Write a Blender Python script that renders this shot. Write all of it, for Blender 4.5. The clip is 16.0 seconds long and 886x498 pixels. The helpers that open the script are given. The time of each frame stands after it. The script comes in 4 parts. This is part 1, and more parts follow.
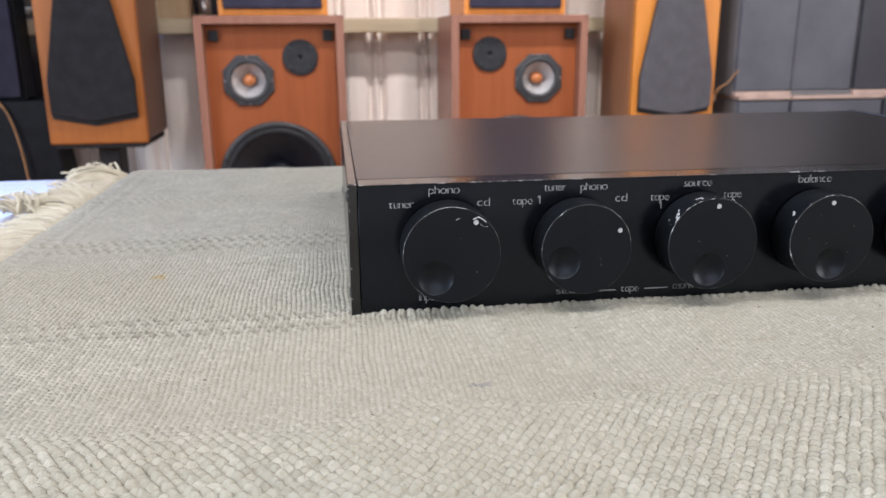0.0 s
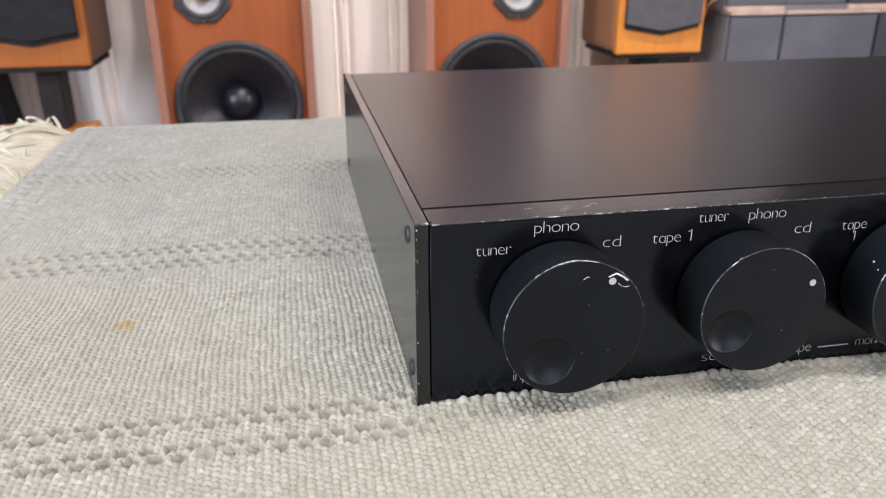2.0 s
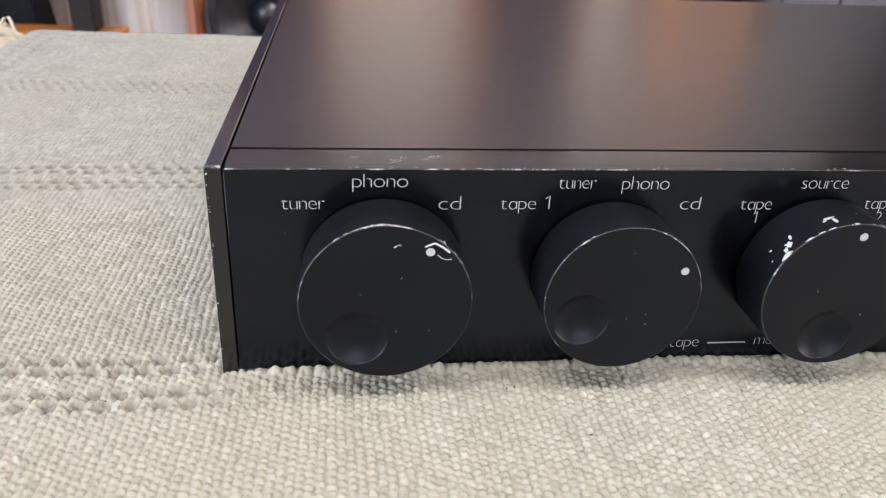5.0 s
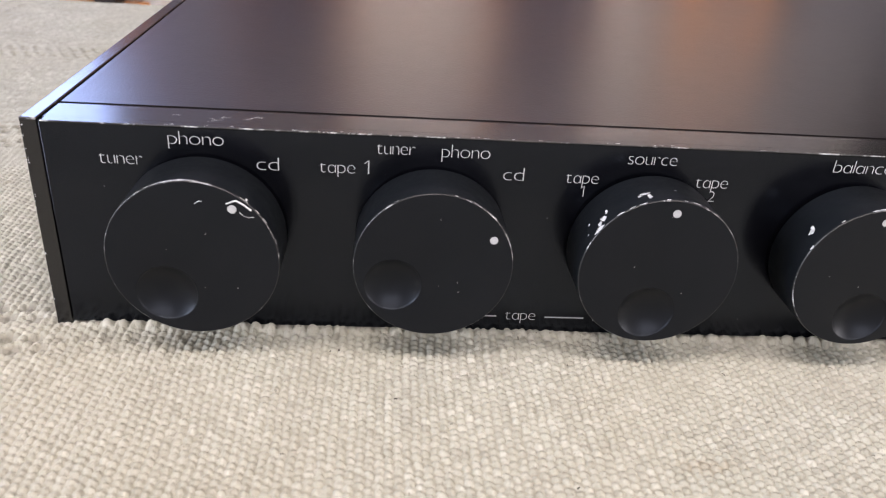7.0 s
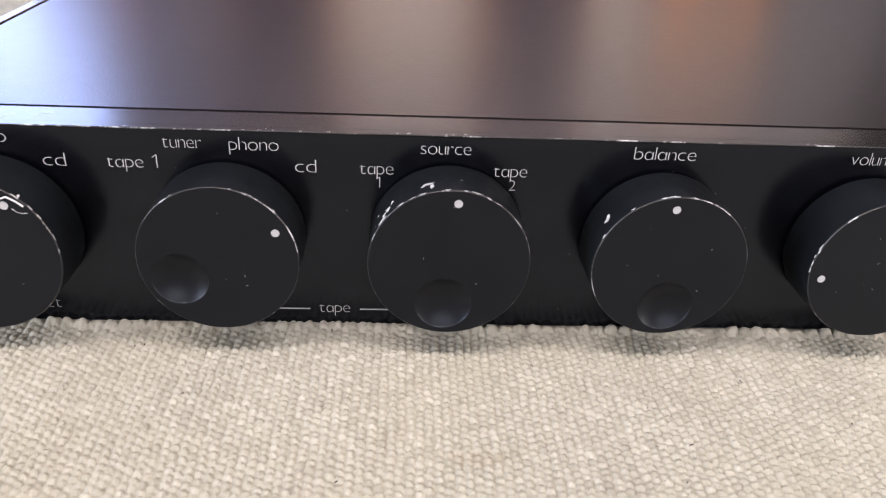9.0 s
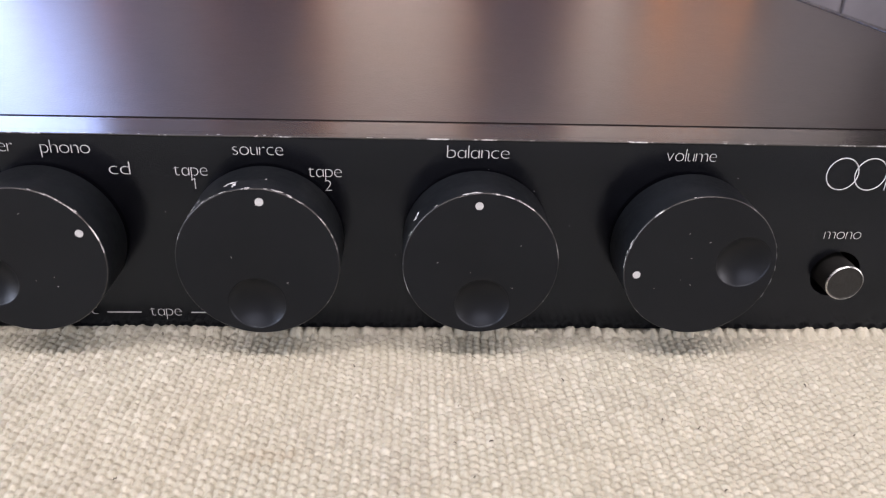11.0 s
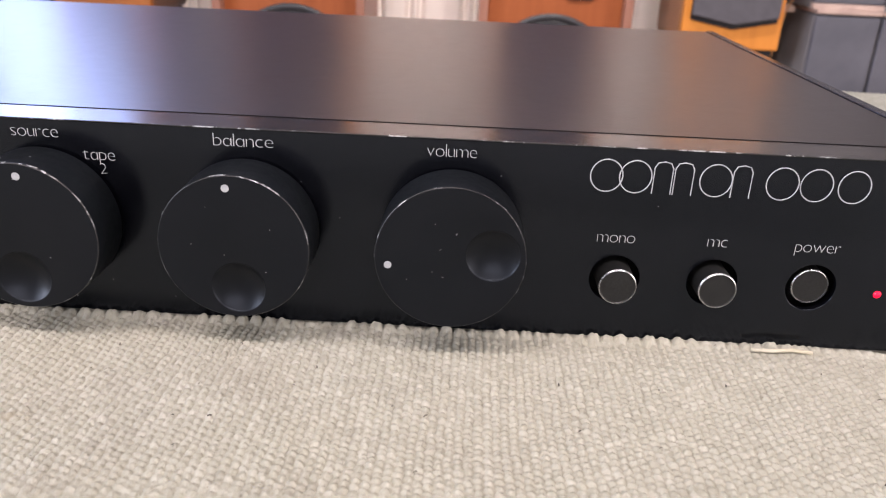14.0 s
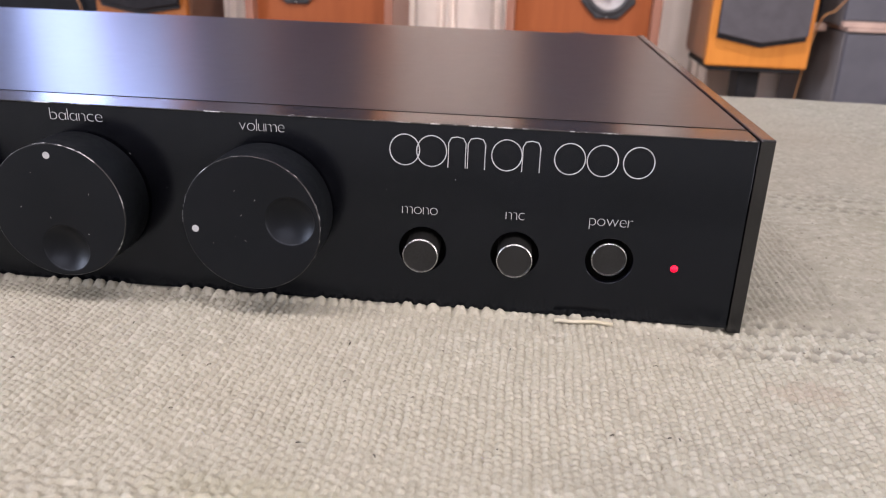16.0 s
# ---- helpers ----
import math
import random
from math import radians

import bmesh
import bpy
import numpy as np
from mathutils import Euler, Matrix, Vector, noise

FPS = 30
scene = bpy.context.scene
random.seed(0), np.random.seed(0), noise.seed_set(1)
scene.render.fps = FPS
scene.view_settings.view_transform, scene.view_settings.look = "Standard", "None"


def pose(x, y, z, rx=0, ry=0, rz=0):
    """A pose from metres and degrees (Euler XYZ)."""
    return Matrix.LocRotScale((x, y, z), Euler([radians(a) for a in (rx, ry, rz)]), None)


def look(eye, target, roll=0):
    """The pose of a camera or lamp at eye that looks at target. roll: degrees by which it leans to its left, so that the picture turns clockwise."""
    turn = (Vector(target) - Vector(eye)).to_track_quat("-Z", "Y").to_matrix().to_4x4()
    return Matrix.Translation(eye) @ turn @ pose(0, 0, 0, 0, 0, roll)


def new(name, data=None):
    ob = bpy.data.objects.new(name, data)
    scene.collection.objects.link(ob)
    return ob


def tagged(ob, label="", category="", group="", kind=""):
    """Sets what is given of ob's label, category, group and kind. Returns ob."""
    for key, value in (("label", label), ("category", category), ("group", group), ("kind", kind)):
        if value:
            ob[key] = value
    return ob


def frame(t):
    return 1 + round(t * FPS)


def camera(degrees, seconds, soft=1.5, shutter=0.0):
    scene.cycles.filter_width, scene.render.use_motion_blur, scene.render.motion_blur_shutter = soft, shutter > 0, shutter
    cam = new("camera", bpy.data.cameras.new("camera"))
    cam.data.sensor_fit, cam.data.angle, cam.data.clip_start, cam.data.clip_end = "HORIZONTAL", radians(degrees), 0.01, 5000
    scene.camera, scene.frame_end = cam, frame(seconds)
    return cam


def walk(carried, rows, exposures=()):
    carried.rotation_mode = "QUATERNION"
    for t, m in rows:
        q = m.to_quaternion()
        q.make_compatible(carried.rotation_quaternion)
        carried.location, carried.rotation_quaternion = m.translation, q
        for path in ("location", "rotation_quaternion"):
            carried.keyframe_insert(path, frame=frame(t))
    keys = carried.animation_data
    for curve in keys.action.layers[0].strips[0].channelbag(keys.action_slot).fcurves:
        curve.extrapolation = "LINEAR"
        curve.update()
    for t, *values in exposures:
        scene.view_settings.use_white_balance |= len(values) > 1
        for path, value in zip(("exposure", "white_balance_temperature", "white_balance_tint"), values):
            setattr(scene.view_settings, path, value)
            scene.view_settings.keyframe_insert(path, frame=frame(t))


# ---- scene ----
cam = camera(58.9, 16.0, soft=1.15)
PATH = [
    (0, (-0.004, -0.342, 0.124), (0.255, 1.57, -0.399), -0.4),
    (0.5, (-0.021, -0.301, 0.124), (0.246, 1.601, -0.433), -0.3),
    (1, (-0.024, -0.26, 0.122), (0.257, 1.626, -0.48), -0.1),
    (1.5, (-0.027, -0.23, 0.125), (0.284, 1.63, -0.543), -0.2),
    (2, (-0.032, -0.21, 0.138), (0.319, 1.616, -0.599), -0.2),
    (2.5, (-0.032, -0.199, 0.146), (0.351, 1.599, -0.643), 0.0),
    (3, (-0.031, -0.191, 0.156), (0.357, 1.583, -0.683), 0.6),
    (3.5, (-0.02, -0.184, 0.152), (0.34, 1.58, -0.719), 1.3),
    (4, (-0.002, -0.181, 0.141), (0.316, 1.582, -0.747), 1.7),
    (4.2, (0.0065, -0.181, 0.138), (0.304, 1.584, -0.755), 1.9),
    (6.3, (0.07, -0.19, 0.13), (0.252, 1.577, -0.789), 4.2),
    (6.5, (0.075, -0.1895, 0.1315), (0.255, 1.569, -0.803), 4.4),
    (7, (0.091, -0.193, 0.13), (0.248, 1.571, -0.8), 4.2),
    (7.5, (0.107, -0.196, 0.13), (0.248, 1.569, -0.801), 3.9),
    (8, (0.12, -0.196, 0.131), (0.264, 1.569, -0.797), 3.8),
    (8.5, (0.135, -0.195, 0.13), (0.266, 1.571, -0.8), 3.5),
    (9, (0.15, -0.194, 0.133), (0.268, 1.559, -0.823), 2.9),
    (11.5, (0.214, -0.202, 0.127), (0.312, 1.594, -0.748), 1.9),
    (12, (0.226, -0.203, 0.125), (0.316, 1.602, -0.733), 2.3),
    (12.5, (0.237, -0.204, 0.121), (0.298, 1.615, -0.707), 2.7),
    (13, (0.25, -0.206, 0.121), (0.277, 1.622, -0.69), 2.9),
    (13.5, (0.265, -0.209, 0.12), (0.263, 1.627, -0.674), 2.8),
    (14, (0.282, -0.212, 0.117), (0.253, 1.631, -0.659), 2.6),
    (14.5, (0.298, -0.214, 0.113), (0.249, 1.633, -0.654), 2.5),
    (15, (0.314, -0.215, 0.11), (0.231, 1.635, -0.645), 2.3),
    (15.5, (0.331, -0.218, 0.109), (0.208, 1.636, -0.632), 2.2),
    (16, (0.356, -0.227, 0.111), (0.193, 1.627, -0.619), 2.1),
]
walk(cam, [(t, look(eye, target, roll)) for t, eye, target, roll in PATH],
     exposures=((0, 0.06, 6530, 13), (2, 0.3, 6580, 14), (4, 0.37, 6680, 14), (7, 0.44, 6890, 18), (9, 0.45, 6970, 20), (12, 0.45, 7000, 21), (14, 0.36, 6900, 21), (16, 0.17, 6850, 21)))
cam.data.dof.use_dof = True
cam.data.dof.focus_distance = 0.24
cam.data.dof.aperture_fstop = 25.0

# ---- light ----
FLOOR, CEIL = -0.75, 1.95
X0, X1, Y0, Y1 = -2.4, 2.8, -2.2, 2.34
world = bpy.data.worlds.new("world")
scene.world = world
world.use_nodes = True
world.node_tree.nodes["Background"].inputs[0].default_value = (0.75, 0.85, 1.0, 1)
world.node_tree.nodes["Background"].inputs[1].default_value = 0.25


def area(name, m, w, h, power, colour):
    d = bpy.data.lights.new(name, "AREA")
    d.shape, d.size, d.size_y, d.energy, d.color = "RECTANGLE", w, h, power, colour
    ob = new(name, d)
    ob.matrix_world = m
    return ob


# far window's daylight and unseen overhead tubes; side and front windows are added fill
area("window_light", look((-1.04, 2.31, 0.80), (-0.6, 0.0, 0.3)), 0.46, 0.92, 10, (0.36, 0.52, 1.0))
area("fill_light", look((X0 + 0.03, -0.5, 0.75), (0.0, 0.6, 0.0)), 1.6, 1.3, 68, (0.76, 0.87, 1.0))
area("fill_light", look((X1 - 0.03, -0.5, 0.75), (0.4, 0.6, 0.0)), 1.6, 1.3, 38, (1.0, 0.97, 0.94))
area("fill_light", look((0.3, Y0 + 0.03, 1.0), (0.3, 1.0, 0.1)), 2.0, 1.1, 18, (0.95, 0.96, 1.0))
TUBES = ((-0.55, -0.75, 22), (0.95, -0.75, 19))
# unseen spots, added to brighten the loudspeakers and the curtain
SPOTS = ((0.17, 0.85, 0.17, 6.5), (0.76, 0.85, 0.76, 5.5))
for lx, ly, power in TUBES:
    area("tube_light", look((lx, ly, CEIL - 0.09), (lx, ly, 0)), 1.2, 0.25, power, (1.0, 0.98, 0.975))
for lx, ly, aim, power in SPOTS:
    area("spot_light", look((lx, ly, CEIL - 0.15), (aim, 2.0, 0.05)), 0.06, 0.06, power, (1.0, 0.97, 0.93)).data.spread = radians(95)


# ---- materials ----
class Net:
    """A node material under construction."""

    def __init__(self, name):
        self.m = bpy.data.materials.new(name)
        self.m.use_nodes = True
        self.t = self.m.node_tree
        self.b = self.t.nodes["Principled BSDF"]

    def node(self, kind, **sets):
        n = self.t.nodes.new(kind)
        for k, v in sets.items():
            n.inputs[k.replace("_", " ")].default_value = v
        return n

    def link(self, a, b):
        self.t.links.new(a, b)

    def coords(self, scale=(1, 1, 1)):
        c = self.node("ShaderNodeTexCoord")
        m = self.node("ShaderNodeMapping")
        m.inputs["Scale"].default_value = scale
        self.link(c.outputs["Object"], m.inputs["Vector"])
        return m.outputs["Vector"]

    def noise(self, scale, detail=4.0, rough=0.55, at=None):
        n = self.node("ShaderNodeTexNoise", Scale=scale, Detail=detail, Roughness=rough)
        self.link(at or self.coords(), n.inputs["Vector"])
        return n.outputs["Fac"]

    def ramp(self, fac, stops):
        r = self.node("ShaderNodeValToRGB")
        e = r.color_ramp.elements
        while len(e) < len(stops):
            e.new(0.5)
        for el, (p, c) in zip(e, stops):
            el.position, el.color = p, (*c, 1)
        self.link(fac, r.inputs["Fac"])
        return r.outputs["Color"]

    def mix(self, fac, a, b, kind="MIX"):
        n = self.t.nodes.new("ShaderNodeMix")
        n.data_type, n.blend_type = "RGBA", kind
        for v, i in ((fac, 0), (a, 6), (b, 7)):
            if isinstance(v, (int, float)):
                n.inputs[i].default_value = v
            elif isinstance(v, tuple):
                n.inputs[i].default_value = (*v, 1)
            else:
                self.link(v, n.inputs[i])
        return n.outputs[2]

    def bump(self, height, strength, dist=0.001, under=None):
        n = self.node("ShaderNodeBump", Strength=strength, Distance=dist)
        self.link(height, n.inputs["Height"])
        if under:
            self.link(under, n.inputs["Normal"])
        self.link(n.outputs["Normal"], self.b.inputs["Normal"])
        return n.outputs["Normal"]

    def set(self, colour=None, rough=None, metal=None, spec=None, coat=None):
        for v, k in ((colour, "Base Color"), (rough, "Roughness"), (metal, "Metallic"), (spec, "Specular IOR Level"), (coat, "Coat Weight")):
            if v is None:
                continue
            if isinstance(v, (int, float)):
                self.b.inputs[k].default_value = v
            elif isinstance(v, tuple):
                self.b.inputs[k].default_value = (*v, 1)
            else:
                self.link(v, self.b.inputs[k])
        return self


def paint(name, dark, light, scale, rough, bump=0.15, fine=900.0, metal=0.0, spec=0.5, spread=0.08):
    n = Net(name)
    big = n.noise(scale, 5)
    n.set(n.ramp(big, [(0.35, dark), (0.65, light)]), None, metal, spec)
    r = n.node("ShaderNodeMapRange")
    n.link(n.noise(scale * 6, 3), r.inputs["Value"])
    r.inputs["To Min"].default_value, r.inputs["To Max"].default_value = rough - spread, rough + spread
    n.link(r.outputs["Result"], n.b.inputs["Roughness"])
    if bump:
        n.bump(n.noise(fine, 2), bump, 0.0004)
    return n.m


def timber(name, dark, mid, light, grain=(60, 60, 4), rough=0.38, spec=0.4):
    n = Net(name)
    at = n.coords(grain)
    fine = n.noise(1.0, 8, 0.65, at)
    broad = n.noise(3.0, 3)
    c = n.ramp(fine, [(0.3, dark), (0.5, mid), (0.72, light)])
    n.set(n.mix(0.35, c, n.ramp(broad, [(0.3, dark), (0.7, light)])), rough, 0.0, spec)
    n.bump(fine, 0.12, 0.0006)
    return n.m


M_PANEL = paint("panel_black", (0.0014, 0.0015, 0.0024), (0.0022, 0.0023, 0.0036), 40, 0.20, 0.02, 2500, spec=0.48)
M_PANEL.node_tree.nodes["Principled BSDF"].inputs["Specular Tint"].default_value = (0.72, 0.82, 1.0, 1)
M_LID = paint("lid_black", (0.0075, 0.0054, 0.0060), (0.0100, 0.0072, 0.0078), 25, 0.30, 0.16, 1100, spec=1.0, spread=0.02)
M_STRIP = paint("strip_black", (0.008, 0.0075, 0.0075), (0.012, 0.011, 0.011), 60, 0.2, 0, 2500, spec=0.5, spread=0.04)
M_CHEEK = paint("cheek_black", (0.005, 0.005, 0.006), (0.008, 0.008, 0.009), 40, 0.2, 0.015, 3500, spec=0.7, spread=0.03)
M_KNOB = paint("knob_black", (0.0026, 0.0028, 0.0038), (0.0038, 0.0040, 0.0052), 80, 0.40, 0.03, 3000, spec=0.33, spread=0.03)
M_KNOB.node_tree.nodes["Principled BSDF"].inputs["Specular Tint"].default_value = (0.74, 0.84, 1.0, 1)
# bluish light on the knobs' round sides is put into this lighter colour
M_KNOB_SIDE_LIT = paint("knob_side_lit", (0.0048, 0.0062, 0.0082), (0.0068, 0.0085, 0.0108), 80, 0.42, 0.04, 3000, spec=0.25)
M_HOLE = paint("recess_black", (0.003, 0.003, 0.003), (0.005, 0.005, 0.005), 50, 0.6, 0)
M_BARE = paint("bare_metal", (0.45, 0.46, 0.48), (0.72, 0.73, 0.75), 900, 0.45, 0.2, 3000, metal=0.15)
M_RING = paint("ring_silver", (0.55, 0.56, 0.57), (0.75, 0.76, 0.77), 500, 0.28, 0.05, 3000, metal=1.0)
M_PRINT = paint("print_white", (0.38, 0.39, 0.41), (0.46, 0.47, 0.49), 700, 0.55, 0)
M_SCREW = paint("screw_dark", (0.05, 0.05, 0.05), (0.11, 0.11, 0.11), 700, 0.35, 0.1, 2500, metal=0.8)


def worn_edge():
    """Black paint rubbed through to metal along an edge."""
    n = Net("worn_edge")
    info = n.node("ShaderNodeObjectInfo")
    at = n.node("ShaderNodeVectorMath")
    at.operation = "MULTIPLY_ADD"
    at.inputs[1].default_value = (1, 1, 1)
    c = n.node("ShaderNodeTexCoord")
    n.link(c.outputs["Object"], at.inputs[0])
    n.link(info.outputs["Random"], at.inputs[2])
    f = n.noise(150, 5, 0.7, at.outputs[0])
    k = n.ramp(f, [(0.54, (0, 0, 0)), (0.64, (1, 1, 1))])
    n.set(n.mix(k, (0.018, 0.018, 0.020), (0.55, 0.56, 0.58)), 0.4)
    mm = n.node("ShaderNodeMath")
    mm.operation = "MULTIPLY"
    mm.inputs[1].default_value = 0.2
    n.link(k, mm.inputs[0])
    n.link(mm.outputs[0], n.b.inputs["Metallic"])
    return n.m


M_WORN = worn_edge()


def brushed_face():
    n = Net("button_black")
    f = n.noise(1, 2, 0.5, n.coords((2500, 2500, 2500)))
    n.set(n.ramp(f, [(0.3, (0.012, 0.0125, 0.013)), (0.7, (0.025, 0.0255, 0.027))]), 0.32, 0.3)
    w = n.node("ShaderNodeTexWave", Scale=900)
    w.wave_type, w.rings_direction = "RINGS", "Y"
    n.link(n.coords(), w.inputs["Vector"])
    n.bump(w.outputs["Fac"], 0.25, 0.0002)
    return n.m


M_BUTTON = brushed_face()


def glow(name, colour, strength):
    n = Net(name)
    n.set(colour, 0.3)
    n.b.inputs["Emission Color"].default_value = (*colour, 1)
    n.b.inputs["Emission Strength"].default_value = strength
    return n.m


M_LED = glow("led_red", (1.0, 0.004, 0.035), 1.0)
M_TUBE = glow("tube_glow", (1.0, 0.96, 0.9), 0.6)


def woven():
    """Undyed cotton yarn: cream, with greyer and browner stitches, specks and soiling."""
    n = Net("woven_cotton")
    big = n.noise(7, 5, 0.6)
    mid = n.noise(38, 4, 0.6)
    each = n.node("ShaderNodeAttribute")
    each.attribute_name = "stitch"
    yarn = n.ramp(each.outputs["Fac"], [(0.0, (0.34, 0.332, 0.28)), (0.25, (0.41, 0.405, 0.338)), (0.75, (0.465, 0.460, 0.393)), (1.0, (0.56, 0.555, 0.488))])
    c = n.mix(n.ramp(big, [(0.35, (0, 0, 0)), (0.7, (0.35, 0.35, 0.35))]), yarn, (0.35, 0.325, 0.28))
    c = n.mix(n.ramp(mid, [(0.52, (0, 0, 0)), (0.72, (0.40, 0.40, 0.40))]), c, (0.28, 0.257, 0.218))
    # greyer warp in the holes, darkened further to stand in for their shade
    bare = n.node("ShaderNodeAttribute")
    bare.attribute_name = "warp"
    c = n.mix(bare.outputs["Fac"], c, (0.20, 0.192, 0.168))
    speck = n.noise(300, 2, 0.5)
    c = n.mix(n.ramp(speck, [(0.71, (0, 0, 0)), (0.76, (0.7, 0.7, 0.7))]), c, (0.13, 0.107, 0.084))
    c = n.mix(n.ramp(n.noise(620, 1, 0.4), [(0.755, (0, 0, 0)), (0.79, (0.8, 0.8, 0.8))]), c, (0.05, 0.045, 0.04))
    c = n.mix(n.ramp(n.noise(16, 4, 0.6, n.coords((1, 1.7, 1))), [(0.5, (0, 0, 0)), (0.75, (0.35, 0.35, 0.35))]), c, (0.335, 0.33, 0.25))
    c = n.mix(n.ramp(n.noise(4.5, 3, 0.5, n.coords((1, 1, 0))), [(0.42, (0, 0, 0)), (0.62, (0.6, 0.6, 0.6))]), c, (0.43, 0.40, 0.325))
    # a yellow stain and a grey smudge
    geo = n.node("ShaderNodeTexCoord")
    for (px, py, rx, ry), col, amount in (((-0.101, 0.077, 0.011, 0.011), (0.40, 0.29, 0.09), 0.7), ((0.045, -0.082, 0.010, 0.004), (0.17, 0.18, 0.21), 0.5),
                                          ((-0.128, 0.020, 0.012, 0.006), (0.30, 0.24, 0.165), 0.3), ((-0.058, 0.096, 0.014, 0.009), (0.28, 0.25, 0.20), 0.4), ((-0.13, -0.06, 0.03, 0.012), (0.31, 0.28, 0.24), 0.35),
                                          ((0.44, -0.034, 0.030, 0.014), (0.37, 0.30, 0.24), 0.4), ((0.30, -0.095, 0.05, 0.012), (0.36, 0.34, 0.24), 0.35), ((0.17, -0.055, 0.02, 0.006), (0.30, 0.24, 0.165), 0.35)):
        m = n.node("ShaderNodeMapping")
        m.inputs["Location"].default_value = (-px / rx, -py / ry, 0)
        m.inputs["Scale"].default_value = (1 / rx, 1 / ry, 0)
        n.link(geo.outputs["Object"], m.inputs["Vector"])
        warp = n.node("ShaderNodeVectorMath")
        warp.operation = "LENGTH"
        n.link(m.outputs["Vector"], warp.inputs[0])
        add = n.node("ShaderNodeMath")
        add.operation = "ADD"
        n.link(warp.outputs["Value"], add.inputs[0])
        n.link(n.noise(260, 3), add.inputs[1])
        k = n.ramp(add.outputs[0], [(0.75, (amount, amount, amount)), (1.0, (0, 0, 0))])
        c = n.mix(k, c, col)
    c = n.mix(n.ramp(n.noise(420, 3, 0.6), [(0.36, (0.3, 0.3, 0.3)), (0.50, (0, 0, 0))]), c, (0.29, 0.272, 0.21))
    c = n.mix(n.ramp(n.noise(520, 2, 0.5, n.coords((0.8, 1.3, 1))), [(0.58, (0, 0, 0)), (0.72, (0.14, 0.14, 0.14))]), c, (0.60, 0.59, 0.52))
    n.set(c, 0.7, 0.0, 0.3)
    fibre = n.noise(1, 3, 0.7, n.coords((1700, 1100, 1100)))
    n.bump(fibre, 0.8, 0.0005)
    return n.m


M_WOVEN = woven()
M_SPECK = paint("dark_lint", (0.03, 0.026, 0.022), (0.08, 0.065, 0.05), 300, 0.8, 0)
M_CORD = paint("cord_cotton", (0.56, 0.51, 0.39), (0.66, 0.61, 0.50), 120, 0.9, 0.5, 2500, spec=0.15)
M_TABLE = paint("table_white", (0.46, 0.45, 0.56), (0.50, 0.49, 0.60), 3, 0.22, 0.0)
M_TEAK = timber("teak", (0.24, 0.062, 0.020), (0.285, 0.077, 0.025), (0.33, 0.094, 0.032), rough=0.5, spec=0.25)
M_TEAK_EDGE = timber("teak_edge", (0.22, 0.095, 0.065), (0.28, 0.13, 0.092), (0.34, 0.165, 0.12))
M_HONEY = timber("honey_wood", (0.52, 0.175, 0.03), (0.61, 0.22, 0.038), (0.68, 0.265, 0.052))
M_BROWN = timber("brown_side", (0.24, 0.10, 0.05), (0.32, 0.14, 0.07), (0.39, 0.18, 0.095))
# brown side again, darkened for the left monitor's dimmer light
M_BROWN_DIM = timber("brown_side_dim", (0.11, 0.055, 0.036), (0.14, 0.072, 0.05), (0.17, 0.09, 0.062))
M_SHELF = timber("shelf_wood", (0.36, 0.30, 0.20), (0.44, 0.37, 0.26), (0.52, 0.45, 0.33), (4, 60, 60), 0.5)
M_GRILLE = paint("grille_cloth", (0.080, 0.076, 0.088), (0.096, 0.092, 0.105), 30, 0.85, 0.5, 1600, spec=0.2)
# grille cloth and redder honey wood, darkened for the left monitor's dimmer light
M_GRILLE_DIM = paint("grille_cloth_dim", (0.014, 0.014, 0.017), (0.020, 0.020, 0.024), 30, 0.85, 0.5, 1600, spec=0.2)
M_RED_HONEY_DIM = timber("red_honey_wood_dim", (0.27, 0.085, 0.018), (0.32, 0.105, 0.023), (0.37, 0.125, 0.03))
M_NAVY = paint("grille_navy", (0.028, 0.027, 0.046), (0.038, 0.036, 0.060), 30, 0.85, 0.5, 1600, spec=0.2)
M_BLACK = paint("black_plastic", (0.012, 0.012, 0.014), (0.02, 0.02, 0.023), 40, 0.5, 0.1, spec=0.25)
M_DARKBOX = paint("dark_cabinet", (0.004, 0.0045, 0.007), (0.008, 0.009, 0.013), 20, 0.55, 0.1, spec=0.2)
M_CONE = paint("cone_black", (0.006, 0.007, 0.011), (0.012, 0.013, 0.020), 60, 0.33, 0.2, 1500, spec=0.5)
M_FLANGE = paint("flange_grey", (0.024, 0.025, 0.029), (0.038, 0.039, 0.045), 60, 0.45, 0.1)
M_DISC = paint("disc_grey", (0.020, 0.021, 0.025), (0.03, 0.031, 0.036), 60, 0.65, 0.1, spec=0.25)
M_HORN = paint("horn_silver", (0.46, 0.48, 0.51), (0.54, 0.56, 0.59), 60, 0.28, 0.03, metal=0.4)
M_COPPER = paint("dome_orange", (0.42, 0.13, 0.04), (0.50, 0.17, 0.055), 80, 0.4, 0.05)
M_GREY = paint("grey_paint", (0.075, 0.077, 0.098), (0.112, 0.113, 0.14), 6, 0.6, 0.2, 500)
M_GREY_DARK = paint("dark_grey_paint", (0.030, 0.031, 0.042), (0.048, 0.049, 0.064), 6, 0.6, 0.2, 500)
M_GREY_SIDE = paint("grey_side", (0.14, 0.135, 0.145), (0.18, 0.172, 0.182), 6, 0.65, 0.2, 500)
M_PINK = paint("edge_wood", (0.42, 0.30, 0.26), (0.52, 0.38, 0.33), 30, 0.55, 0.1)
M_CURTAIN = paint("curtain_cream", (0.84, 0.77, 0.73), (0.90, 0.83, 0.79), 5, 0.85, 0.4, 700, spec=0.2)
